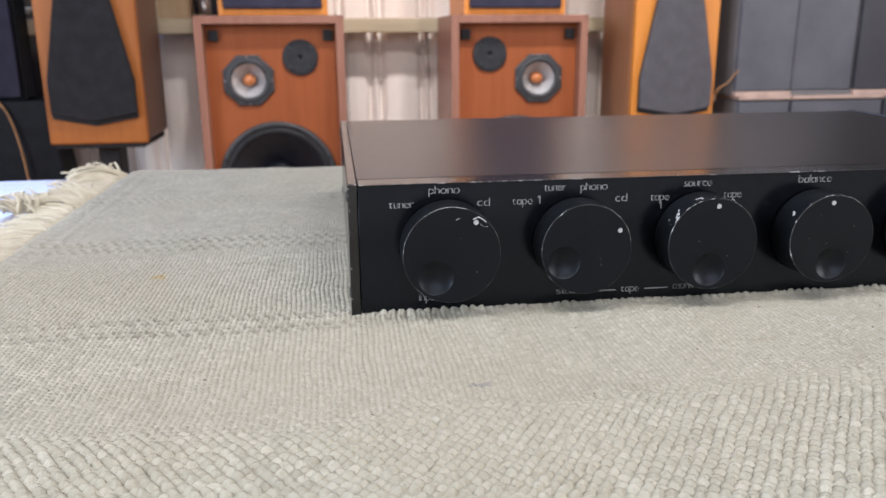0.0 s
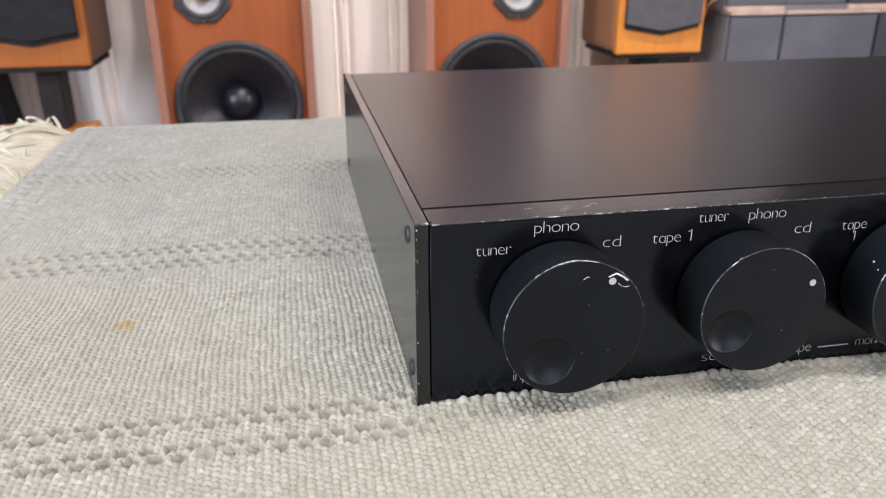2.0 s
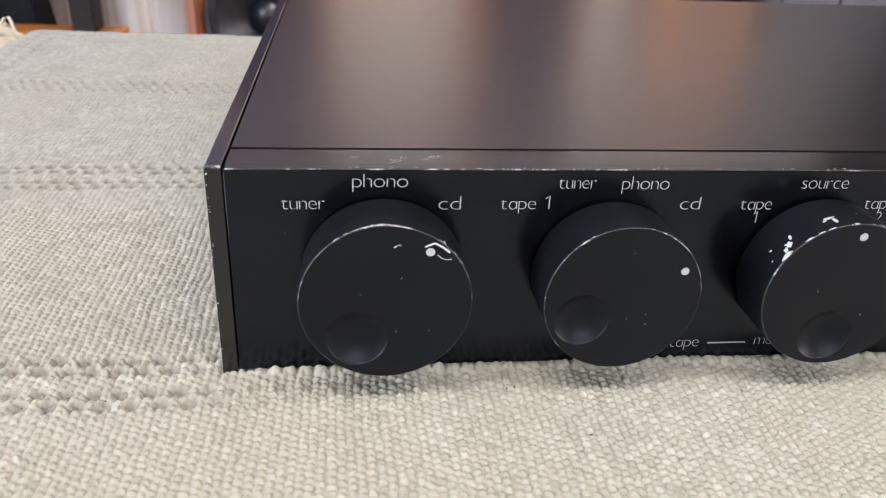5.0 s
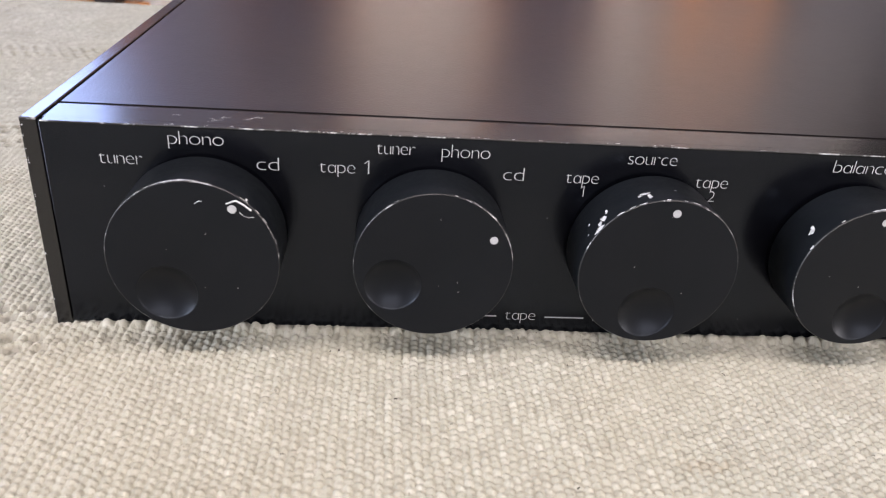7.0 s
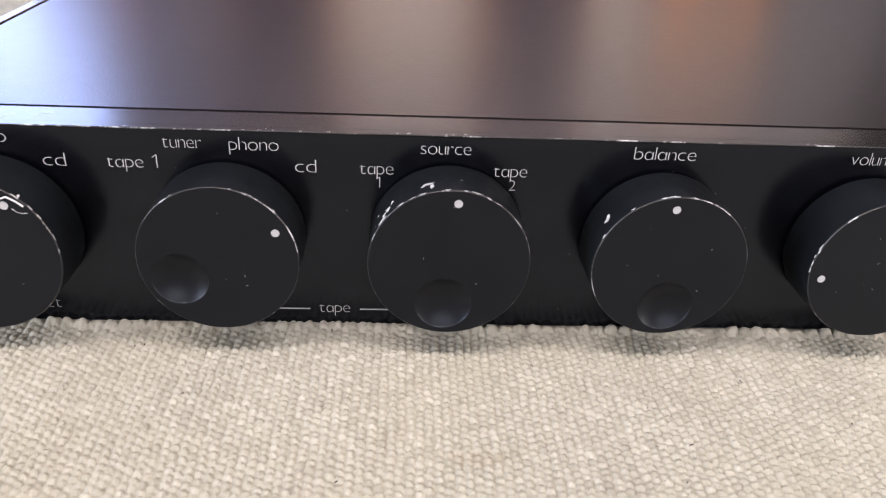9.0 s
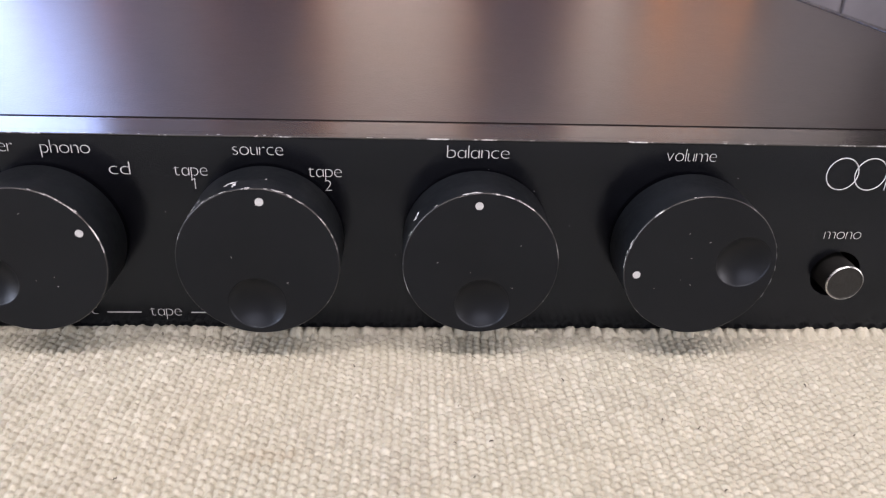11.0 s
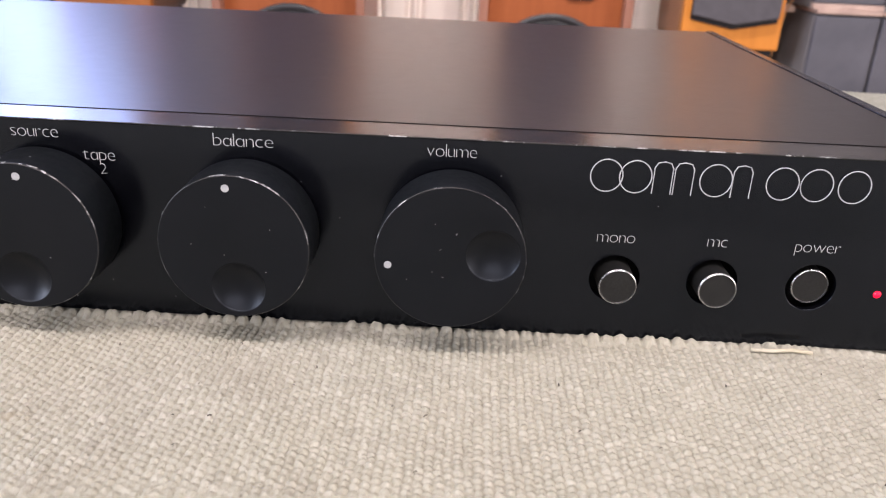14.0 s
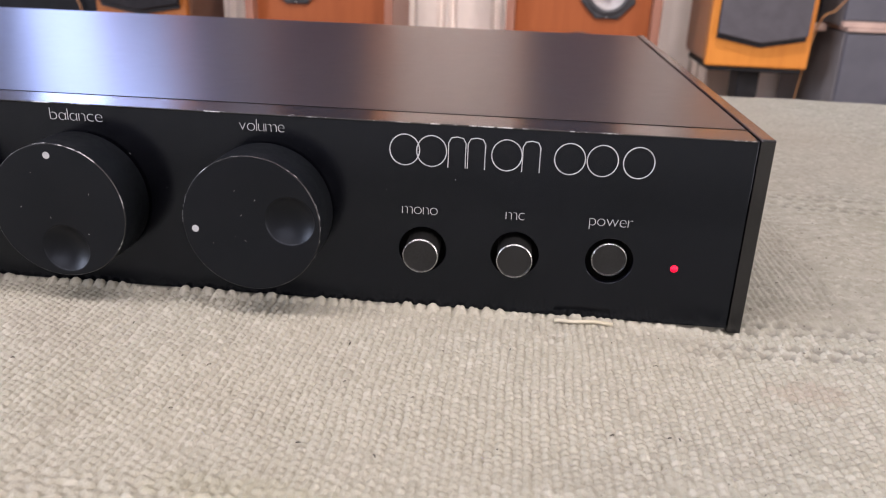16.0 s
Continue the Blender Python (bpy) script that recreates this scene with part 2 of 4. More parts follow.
M_WALL = paint("wall_paint", (0.60, 0.57, 0.52), (0.66, 0.63, 0.58), 3, 0.8, 0.2, 200)
M_FLOOR = timber("floor_boards", (0.18, 0.12, 0.07), (0.25, 0.17, 0.10), (0.32, 0.22, 0.14), (4, 60, 60), 0.4)
M_CEILING = paint("white_enamel", (0.74, 0.73, 0.71), (0.80, 0.79, 0.77), 3, 0.85, 0.1, 200)
M_LOFT = paint("dark_ceiling", (0.13, 0.13, 0.14), (0.17, 0.17, 0.18), 3, 0.85, 0.1, 200)
M_UPPERWALL = paint("upper_wall", (0.31, 0.29, 0.37), (0.37, 0.345, 0.43), 3, 0.8, 0.2, 200)
M_BROWNWALL = paint("brown_wall", (0.045, 0.037, 0.034), (0.06, 0.05, 0.045), 3, 0.8, 0.2, 200)
M_CARD = paint("cardboard", (0.36, 0.25, 0.15), (0.43, 0.31, 0.19), 20, 0.8, 0.2, 400)
M_CABLE = paint("cable_orange", (0.34, 0.17, 0.07), (0.42, 0.21, 0.09), 40, 0.5, 0.05)


# ---- mesh helpers ----
def as_mesh(name, bm, mat, smooth=False):
    me = bpy.data.meshes.new(name)
    bm.normal_update()
    bm.to_mesh(me)
    bm.free()
    me.materials.append(mat)
    if smooth:
        me.shade_smooth()
    return me


def part(name, bm, mat, parent=None, label="", at=None, smooth=False):
    ob = new(name, bm if isinstance(bm, bpy.types.Mesh) else as_mesh(name, bm, mat, smooth))
    ob.parent = parent
    if at is not None:
        ob.matrix_basis = at
    if label:
        tagged(ob, label)
    return ob


def thing(name, label, category, at=None, group="", kind=""):
    ob = new(name)
    ob.empty_display_size = 0.02
    if at is not None:
        ob.matrix_basis = at
    return tagged(ob, label, category, group, kind)


def box(x0, x1, y0, y1, z0, z1, bevel=0.0, segs=2, bm=None):
    made = bm or bmesh.new()
    r = bmesh.ops.create_cube(made, size=1.0, matrix=Matrix.LocRotScale(((x0 + x1) / 2, (y0 + y1) / 2, (z0 + z1) / 2), None, (x1 - x0, y1 - y0, z1 - z0)))
    if bevel:
        edges = {e for v in r["verts"] for e in v.link_edges}
        bmesh.ops.bevel(made, geom=list(edges), offset=bevel, segments=segs, profile=0.5, affect="EDGES")
    return made


def lathe(profile, n=48, bm=None, m=None, sides=None):
    """Turn (radius, depth) pairs round the y axis; depth runs along +y."""
    bm = bm or bmesh.new()
    m = m or Matrix.Identity(4)
    rings = []
    for r, d in profile:
        if r <= 1e-7:
            rings.append([bm.verts.new(m @ Vector((0, d, 0)))])
        else:
            rings.append([bm.verts.new(m @ Vector((r * math.cos(2 * math.pi * i / n), d, r * math.sin(2 * math.pi * i / n)))) for i in range(n)])
    for a, b in zip(rings, rings[1:]):
        for i in range(n):
            j = (i + 1) % n
            if len(a) == 1 and len(b) > 1:
                bm.faces.new((a[0], b[j], b[i]))
            elif len(b) == 1 and len(a) > 1:
                bm.faces.new((a[i], a[j], b[0]))
            elif len(a) > 1:
                bm.faces.new((a[i], a[j], b[j], b[i]))
    bmesh.ops.recalc_face_normals(bm, faces=bm.faces)
    return bm


def prism(outline, y0, y1, bevel=0.0, bm=None):
    """A plate whose outline of (x, z) stands in the xz plane between y0 and y1."""
    bm = bm or bmesh.new()
    a = [bm.verts.new((x, y0, z)) for x, z in outline]
    b = [bm.verts.new((x, y1, z)) for x, z in outline]
    n = len(outline)
    bm.faces.new(a)
    bm.faces.new(b[::-1])
    for i in range(n):
        bm.faces.new((a[i], b[i], b[(i + 1) % n], a[(i + 1) % n]))
    bmesh.ops.recalc_face_normals(bm, faces=bm.faces)
    if bevel:
        bmesh.ops.bevel(bm, geom=list(bm.edges), offset=bevel, segments=2, profile=0.5, affect="EDGES")
    return bm


def tube(points, r, n=6, bm=None, taper=1.0):
    bm = bm or bmesh.new()
    pts = [Vector(p) for p in points]
    rings = []
    for i, p in enumerate(pts):
        d = (pts[min(i + 1, len(pts) - 1)] - pts[max(i - 1, 0)]).normalized()
        side = d.cross(Vector((0, 0, 1)))
        side = side.normalized() if side.length > 1e-4 else Vector((1, 0, 0))
        up = side.cross(d)
        rr = r * (1 + (taper - 1) * i / (len(pts) - 1))
        rings.append([bm.verts.new(p + rr * (math.cos(2 * math.pi * k / n) * side + math.sin(2 * math.pi * k / n) * up)) for k in range(n)])
    for a, b in zip(rings, rings[1:]):
        for k in range(n):
            bm.faces.new((a[k], a[(k + 1) % n], b[(k + 1) % n], b[k]))
    bm.faces.new(rings[0][::-1])
    bm.faces.new(rings[-1])
    return bm


def from_curve(curve):
    """A mesh of a curve or a text, and nothing left of the curve."""
    tmp = bpy.data.objects.new("tmp", curve)
    scene.collection.objects.link(tmp)
    me = bpy.data.meshes.new_from_object(tmp.evaluated_get(bpy.context.evaluated_depsgraph_get()))
    bpy.data.objects.remove(tmp)
    return me


# ---- the room ----
tagged(part("floor", box(X0 - 0.1, X1 + 0.1, Y0 - 0.1, Y1 + 0.1, FLOOR - 0.1, FLOOR), M_FLOOR), "brown wooden floor boards", "floor", kind="structure")
# never in view; dark so that the knob dishes reflect little from above
tagged(part("ceiling", box(X0 - 0.1, X1 + 0.1, Y0 - 0.1, Y1 + 0.1, CEIL, CEIL + 0.1), M_LOFT), "unseen ceiling, plain dark grey to keep the knobs' reflections dark", "ceiling", kind="structure")
wall = bmesh.new()
WX0, WX1, WZ0, WZ1 = -1.29, -0.79, 0.32, 1.28
DADO = 0.44
# the right end is brown to full height to keep the lid's reflection dark there
for x0, x1, z0, z1 in ((X0 - 0.1, WX0, FLOOR, DADO), (WX1, X1 + 0.1, FLOOR, DADO), (WX0, WX1, FLOOR, WZ0), (1.62, X1 + 0.1, DADO, CEIL)):
    box(x0, x1, Y1, Y1 + 0.1, z0, z1, bm=wall)
tagged(part("wall_north", wall, M_BROWNWALL), "dark brown lower wall behind the loudspeakers", "wall", kind="structure")
# upper part, out of view: a paler surface added for the lid to mirror
wall = bmesh.new()
for x0, x1, z0, z1 in ((X0 - 0.1, WX0, DADO, CEIL), (WX1, 1.62, DADO, CEIL), (WX0, WX1, WZ1, CEIL)):
    box(x0, x1, Y1, Y1 + 0.1, z0, z1, bm=wall)
tagged(part("wall_north_upper", wall, M_UPPERWALL), "unseen lilac grey upper wall with a window opening, brightening the lid's reflection", "wall", kind="structure")
win = thing("window_1", "plain white framed window letting in bluish daylight", "window", kind="structure")
for x0, x1, z0, z1 in ((WX0, WX0 + 0.04, WZ0, WZ1), (WX1 - 0.04, WX1, WZ0, WZ1), (WX0 + 0.04, WX1 - 0.04, WZ0, WZ0 + 0.04), (WX0 + 0.04, WX1 - 0.04, WZ1 - 0.04, WZ1)):
    part("window_frame", box(x0, x1, Y1 + 0.02, Y1 + 0.07, z0, z1), M_CEILING, win)
# never in view; dark brown keeps what the knobs mirror from behind dark
wall = bmesh.new()
for x0, x1, z0, z1 in ((X0 - 0.1, -0.8, FLOOR, CEIL), (1.4, X1 + 0.1, FLOOR, CEIL), (-0.8, 1.4, FLOOR, 0.4), (-0.8, 1.4, 1.6, CEIL)):
    box(x0, x1, Y0 - 0.1, Y0, z0, z1, bm=wall)
tagged(part("wall_south", wall, M_BROWNWALL), "unseen wall, dark brown to keep reflections dark, with an added window", "wall", kind="structure")
# unseen, added as the opening for the fill light in front
win = thing("fill_window_4", "unseen wide white framed window added for fill light from the front", "window", kind="structure")
for x0, x1, z0, z1 in ((-0.8, -0.76, 0.4, 1.6), (1.36, 1.4, 0.4, 1.6), (-0.76, 1.36, 0.4, 0.44), (-0.76, 1.36, 1.56, 1.6)):
    part("window_frame", box(x0, x1, Y0 - 0.07, Y0 - 0.02, z0, z1), M_CEILING, win)
# the side windows are unseen too, added for their fill light
SY0, SY1, SZ0, SZ1 = -1.36, 0.36, 0.05, 1.45
for nm, wn, x0, x1 in (("wall_east", "fill_window_2", X1, X1 + 0.1), ("wall_west", "fill_window_3", X0 - 0.1, X0)):
    wall = bmesh.new()
    for y0, y1, z0, z1 in ((Y0, SY0, FLOOR, CEIL), (SY1, Y1, FLOOR, CEIL), (SY0, SY1, FLOOR, SZ0), (SY0, SY1, SZ1, CEIL)):
        box(x0, x1, y0, y1, z0, z1, bm=wall)
    tagged(part(nm, wall, M_WALL), "unseen cream painted wall with a wide window added for fill light", "wall", kind="structure")
    win = thing(wn, "unseen wide white framed window added for fill light from the side", "window", kind="structure")
    for y0, y1, z0, z1 in ((SY0, SY0 + 0.04, SZ0, SZ1), (SY1 - 0.04, SY1, SZ0, SZ1), (SY0 + 0.04, SY1 - 0.04, SZ0, SZ0 + 0.04), (SY0 + 0.04, SY1 - 0.04, SZ1 - 0.04, SZ1)):
        part("window_frame", box(x0 + 0.03, x1 - 0.03, y0, y1, z0, z1), M_CEILING, win)


def ceiling_light(x, y):
    t = thing("ceiling_light", "white ceiling light with glowing tubes", "lamp", pose(x, y, CEIL), group="ceiling lights")
    part("housing", box(-0.62, 0.62, -0.15, 0.15, -0.05, -0.002, 0.006), M_CEILING, t)
    for dy in (-0.07, 0.07):
        part("tube", lathe([(0, -0.58), (0.013, -0.58), (0.013, 0.58), (0, 0.58)], 12, m=pose(0, dy, -0.066, 0, 0, 90)), M_TUBE, t, "glowing white tube", smooth=True)
    return t


for lx, ly, power in TUBES:
    ceiling_light(lx, ly)


def spotlight(x, y, aim):
    t = thing("spotlight", "unseen small white ceiling spotlight added to light the loudspeakers", "lamp", pose(x, y, CEIL), group="ceiling spotlights")
    part("mount", box(-0.03, 0.03, -0.05, 0.01, -0.03, -0.002, 0.003), M_CEILING, t)
    part("arm", box(-0.008, 0.008, -0.045, -0.03, -0.13, -0.02, 0.002), M_CEILING, t)
    part("shade", lathe([(0.05, -0.13), (0.075, -0.06), (0.09, -0.01), (0.094, -0.01), (0.08, -0.06), (0.055, -0.135), (0, -0.135)], 32, m=Matrix.Translation((0, 0, -0.15)) @ Matrix.Rotation(math.atan2(aim - x, -(2.0 - y)) + math.pi, 4, "Z") @ Matrix.Rotation(radians(-42), 4, "X")), M_CEILING, t, smooth=True)


for lx, ly, aim, power in SPOTS:
    spotlight(lx, ly, aim)

# pleated curtain along the far wall
cur = bmesh.new()
cols = []
rng = random.Random(4)
folds, x = [-0.85], -0.85
while x < 1.7:
    x += rng.uniform(0.07, 0.14)
    folds.append(x)
    x += rng.uniform(0.02, 0.035)
    folds.append(x)
x = -0.80
while x < 1.62:
    top = 0.85 if x > -0.31 else 0.128
    near = min(abs(x - f) for f in folds)
    d = 0.030 * math.exp(-(near / 0.0085) ** 2) - 0.010 * min(near / 0.05, 1.0) + 0.006 * noise.noise((x * 9, 3, 0))
    cols.append([cur.verts.new((x + 0.006 * k * noise.noise((x * 4, k, 1)), 2.185 + d * (1 - 0.08 * k), FLOOR + 0.02 + (top - FLOOR) * k / 5)) for k in range(6)])
    x += 0.0033
for a, b in zip(cols, cols[1:]):
    for k in range(5):
        cur.faces.new((a[k], b[k], b[k + 1], a[k + 1]))
tagged(part("curtain", cur, M_CURTAIN, smooth=True), "pleated cream curtain hanging behind the speakers", "curtain")

shelf = thing("wall_shelf", "long beige wooden shelf board on brackets", "shelf", pose(0, 0, 0))
part("board", box(-1.7, 1.0, 2.08, 2.155, 0.136, 0.178, 0.003), M_SHELF, shelf)
for bx in (-1.2, -0.16, 0.5):
    part("bracket", prism([(0.0, 0.136), (0.02, 0.136), (0.02, -0.02), (0.0, -0.02)], 2.13, 2.155), M_BLACK, shelf, at=pose(bx, 0, 0))

# ---- the table ----
table = thing("table", "white laminate table under a woven rug", "table", pose(0, 0, 0))
part("tabletop", box(-0.8, 1.05, -0.75, 0.434, -0.034, -0.004, 0.003), M_TABLE, table)
for lx in (-0.74, 0.99):
    for ly in (-0.69, 0.37):
        part("leg", box(lx - 0.025, lx + 0.025, ly - 0.025, ly + 0.025, FLOOR, -0.034, 0.003), M_TABLE, table)

# ---- the rug ----
RUG_X0, RUG_X1, RUG_Y0 = -0.203, 0.80, -0.45


def value_noise(X, Y, step, seed):
    """Smooth noise from -0.5 to 0.5 over the rug, the same for every patch."""
    g = np.random.RandomState(seed).rand(int(1.0 / step) + 4, int(1.1 / step) + 4)
    gx, gy = (X - RUG_X0 + 0.02) / step, (Y - RUG_Y0 + 0.02) / step
    i, j = gx.astype(int), gy.astype(int)
    fx, fy = gx - i, gy - j
    fx, fy = fx * fx * (3 - 2 * fx), fy * fy * (3 - 2 * fy)
    return (g[j, i] * (1 - fx) + g[j, i + 1] * fx) * (1 - fy) + (g[j + 1, i] * (1 - fx) + g[j + 1, i + 1] * fx) * fy - 0.5


def stitches(wx, wy, px, py, seed, columns, across, along):
    """Plump yarn floats, staggered by rows or by columns, each a little its own in place and height."""
    tab = np.random.RandomState(seed).rand(5, int(1.1 / py) + 40, int(1.25 / px) + 40)
    u, v = (wx - RUG_X0 + 0.03) / px, (wy - RUG_Y0 + 0.03) / py
    if columns:
        v = v + 0.5 * (np.floor(u).astype(int) % 2)
    else:
        u = u + 0.5 * (np.floor(v).astype(int) % 2)
    row, col = np.floor(v).astype(int), np.floor(u).astype(int)
    r = tab[:, row, col]
    du = (u - col - 0.5 - 0.14 * (r[0] - 0.5)) * 2
    dv = (v - row - 0.5 - 0.18 * (r[1] - 0.5)) * 2
    dv = dv + 0.5 * du * (r[2] - 0.25)
    return np.clip(1 - across * du ** 2 - along * dv ** 2, 0, 1) ** 0.75 * (0.65 + 0.5 * r[3]), r[4]


def relief(X, Y):
    """Height of the cloth, bare warp with the holes' shade, stitch tone, at points of the table."""
    bend = lambda a, b, c, k: a * value_noise(X, Y, 0.03, k) + b * value_noise(X, Y, 0.006, k + 6) + c * value_noise(X, Y, 0.0025, k + 16)
    wx, wy = X + bend(0.0018, 0.0005, 0.0003, 1), Y + bend(0.0018, 0.0006, 0.0004, 2)
    fine, shade = stitches(wx, wy, 0.0023, 0.0023, 5, True, 0.80, 0.82)
    thick, shade2 = stitches(wx, wy, 0.0042, 0.0030, 6, False, 0.85, 0.95)
    far = np.clip((-0.090 - Y + 0.02 * value_noise(X, Y, 0.05, 31)) / 0.02, 0, 1)
    flat = 1 - 0.6 * np.clip((Y - 0.05) / 0.1, 0, 1)
    Z = 0.0011 * fine * flat * (1 - far) + 0.0026 * thick * far
    shade = np.where(far > 0.5, shade2, shade)
    Z += 0.0003 * value_noise(X, Y, 0.0012, 14) + 0.0016 * value_noise(X, Y, 0.05, 3) + 0.0008 * value_noise(X, Y, 0.016, 4)
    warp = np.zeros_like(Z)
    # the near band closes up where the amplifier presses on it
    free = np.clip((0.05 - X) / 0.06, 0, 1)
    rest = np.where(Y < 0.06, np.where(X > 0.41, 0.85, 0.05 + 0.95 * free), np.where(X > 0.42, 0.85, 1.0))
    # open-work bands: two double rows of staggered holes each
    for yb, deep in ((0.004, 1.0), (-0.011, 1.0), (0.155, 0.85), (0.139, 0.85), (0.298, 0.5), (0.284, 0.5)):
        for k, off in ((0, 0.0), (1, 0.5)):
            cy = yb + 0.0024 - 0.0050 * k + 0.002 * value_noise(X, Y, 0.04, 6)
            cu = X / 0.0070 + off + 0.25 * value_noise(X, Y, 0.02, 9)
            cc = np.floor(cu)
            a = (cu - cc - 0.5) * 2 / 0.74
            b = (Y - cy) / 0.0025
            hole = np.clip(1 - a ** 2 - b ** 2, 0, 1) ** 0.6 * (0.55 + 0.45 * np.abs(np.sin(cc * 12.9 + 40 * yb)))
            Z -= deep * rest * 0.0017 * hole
            # the colour darkens with the hole's depth, as its shade would
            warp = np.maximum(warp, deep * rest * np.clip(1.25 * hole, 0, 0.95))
        Z += deep * 0.0005 * np.exp(-((Y - yb) / 0.009) ** 2)
    # a row of loops squeezed up along the foot of the amplifier
    lp = X / 0.0041 + 0.5 * value_noise(X, Y, 0.012, 21)
    hump = np.clip(1 - np.abs((lp - np.floor(lp) - 0.5) * 2) ** 3, 0, 1) * (0.75 + 0.35 * np.abs(np.sin(np.floor(lp) * 7.7)))
    under = np.clip((X - 0.004) / 0.01, 0, 1) * np.clip((0.424 - X) / 0.01, 0, 1)
    ridge = under * np.exp(-(np.abs(Y + 0.0016) / 0.0015) ** 2)
    Z = Z * (1 - 0.5 * ridge) + ridge * (0.0006 + 0.0014 * hump * (1.1 + value_noise(X, Y, 0.009, 23)))
    # braided hem along the fringed end
    s = X - RUG_X0
    hem = np.exp(-((s - 0.012) / 0.006) ** 2) + 0.7 * np.exp(-((s - 0.024) / 0.003) ** 2)
    Z += 0.0009 * hem * (0.8 + 0.4 * np.sin((Y + 0.4 * X) / 0.0016)) - 0.0035 * np.exp(-(s / 0.003) ** 2) + 0.0002
    Z = np.maximum(Z, -0.0034)
    # the far edge folds down over the table's edge
    back = 0.440 + 0.003 * value_noise(X, Y, 0.1, 11)
    over = np.clip(Y - 0.42, 0, None)
    Y2 = np.where(Y > 0.3, 0.3 + (np.minimum(Y, 0.42) - 0.3) * (back - 0.3) / 0.12, Y) + 0.003 * np.tanh(over / 0.003)
    return Y2, Z - 1.5 * over - 60 * over ** 2, warp, shade


# stretches of the cloth, finer where the camera comes close: x from, to, step, y from, to, step
PATCHES = ((RUG_X0, 0.470, 0.00037, -0.075, 0.0, 0.00037), (0.0, 0.430, 0.0006, 0.0, 0.021, 0.0006), (RUG_X0, 0.470, 0.0006, -0.175, -0.075, 0.0006), (RUG_X0, 0.0, 0.00042, 0.0, 0.115, 0.00045),
           (RUG_X0, 0.012, 0.0007, 0.115, 0.43, 0.0012), (0.0, 0.012, 0.0006, 0.021, 0.115, 0.0009), (0.430, 0.470, 0.0006, 0.0, 0.43, 0.0010), (0.012, 0.430, 0.002, 0.240, 0.43, 0.002),
           (0.418, 0.430, 0.002, 0.021, 0.24, 0.002), (0.470, RUG_X1, 0.0010, -0.175, 0.43, 0.0010), (RUG_X0, RUG_X1, 0.004, RUG_Y0, -0.175, 0.005))


def rug_mesh():
    cos, quads, warps, shades, base = [], [], [], [], 0
    for x0, x1, dx, y0, y1, dy in PATCHES:
        X, Y = np.meshgrid(np.linspace(x0, x1, int(round((x1 - x0) / dx)) + 1), np.linspace(y0, y1, int(round((y1 - y0) / dy)) + 1))
        Y2, Z, warp, shade = relief(X, Y)
        cos.append(np.stack([X, Y2, Z], -1).reshape(-1, 3))
        idx = base + np.arange(X.size).reshape(X.shape)
        quads.append(np.stack([idx[:-1, :-1], idx[:-1, 1:], idx[1:, 1:], idx[1:, :-1]], -1).reshape(-1, 4))
        warps.append(warp.ravel())
        shades.append(shade.ravel())
        base += X.size
    co, q = np.concatenate(cos).astype(np.float32), np.concatenate(quads).astype(np.int32)
    me = bpy.data.meshes.new("cloth")
    me.vertices.add(len(co))
    me.vertices.foreach_set("co", co.ravel())
    me.loops.add(q.size)
    me.loops.foreach_set("vertex_index", q.ravel())
    me.polygons.add(len(q))
    me.polygons.foreach_set("loop_start", np.arange(0, q.size, 4, dtype=np.int32))
    me.polygons.foreach_set("loop_total", np.full(len(q), 4, dtype=np.int32))
    me.update(calc_edges=True)
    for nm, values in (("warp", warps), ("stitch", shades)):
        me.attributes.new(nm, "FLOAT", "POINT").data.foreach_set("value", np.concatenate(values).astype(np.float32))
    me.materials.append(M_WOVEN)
    me.shade_smooth()
    return me


rug = thing("woven_rug", "cream handwoven cotton rug with open-work bands on a table", "rug", pose(0, 0, 0))
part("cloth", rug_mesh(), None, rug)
# knotted cords along one end, some tufts thrown up
rng = random.Random(11)
fr = bmesh.new()
y = RUG_Y0
while y < 0.425:
    tuft = max(math.exp(-((y - 0.30) / 0.03) ** 2), 1.1 * math.exp(-((y - 0.415) / 0.03) ** 2))
    lean = 0.5 * noise.noise((y * 14, 2, 0)) + (0.6 if 0.2 < y < 0.3 else 0.0)
    n_c = 2
    for c in range(n_c):
        ln = 0.034 + 0.012 * rng.random() + 0.004 * tuft
        a = lean + rng.uniform(-0.5, 0.5)
        lift = rng.uniform(0.0, 0.003) + tuft * rng.uniform(0.001, 0.008)
        pts = []
        for k in range(6):
            f = k / 5
            px = RUG_X0 + 0.004 - ln * f * math.cos(a)
            py = y + ln * f * math.sin(a) + 0.003 * math.sin(f * 5 + c)
            pz = -0.0015 - 0.001 * f + lift * math.sin(math.pi * min(f * 0.9, 1)) + (tuft * 0.004 * f)
            pts.append((px, py + rng.uniform(-0.0008, 0.0008), max(pz, -0.0025)))
        tube(pts, 0.0014, 5, fr, 0.6)
    y += 0.0026
# thrown-up tufts
for bx, by, count, high in ((-0.236, 0.290, 44, 0.012), (-0.222, 0.425, 40, 0.011), (-0.224, 0.37, 26, 0.006)):
    for c in range(count):
        x0, y0 = bx + rng.uniform(-0.016, 0.014), by + rng.uniform(-0.028, 0.028)
        a = rng.gauss(2.5, 0.6)
        ln, h = rng.uniform(0.010, 0.022), high * rng.uniform(0.4, 1.0)
        tube([(x0 + ln * f * math.cos(a), min(y0 + ln * f * math.sin(a), 0.45), -0.001 + h * (1.6 * f - 0.75 * f * f * f)) for f in (0, 0.25, 0.5, 0.75, 1.0)], 0.0016, 5, fr, 0.5)
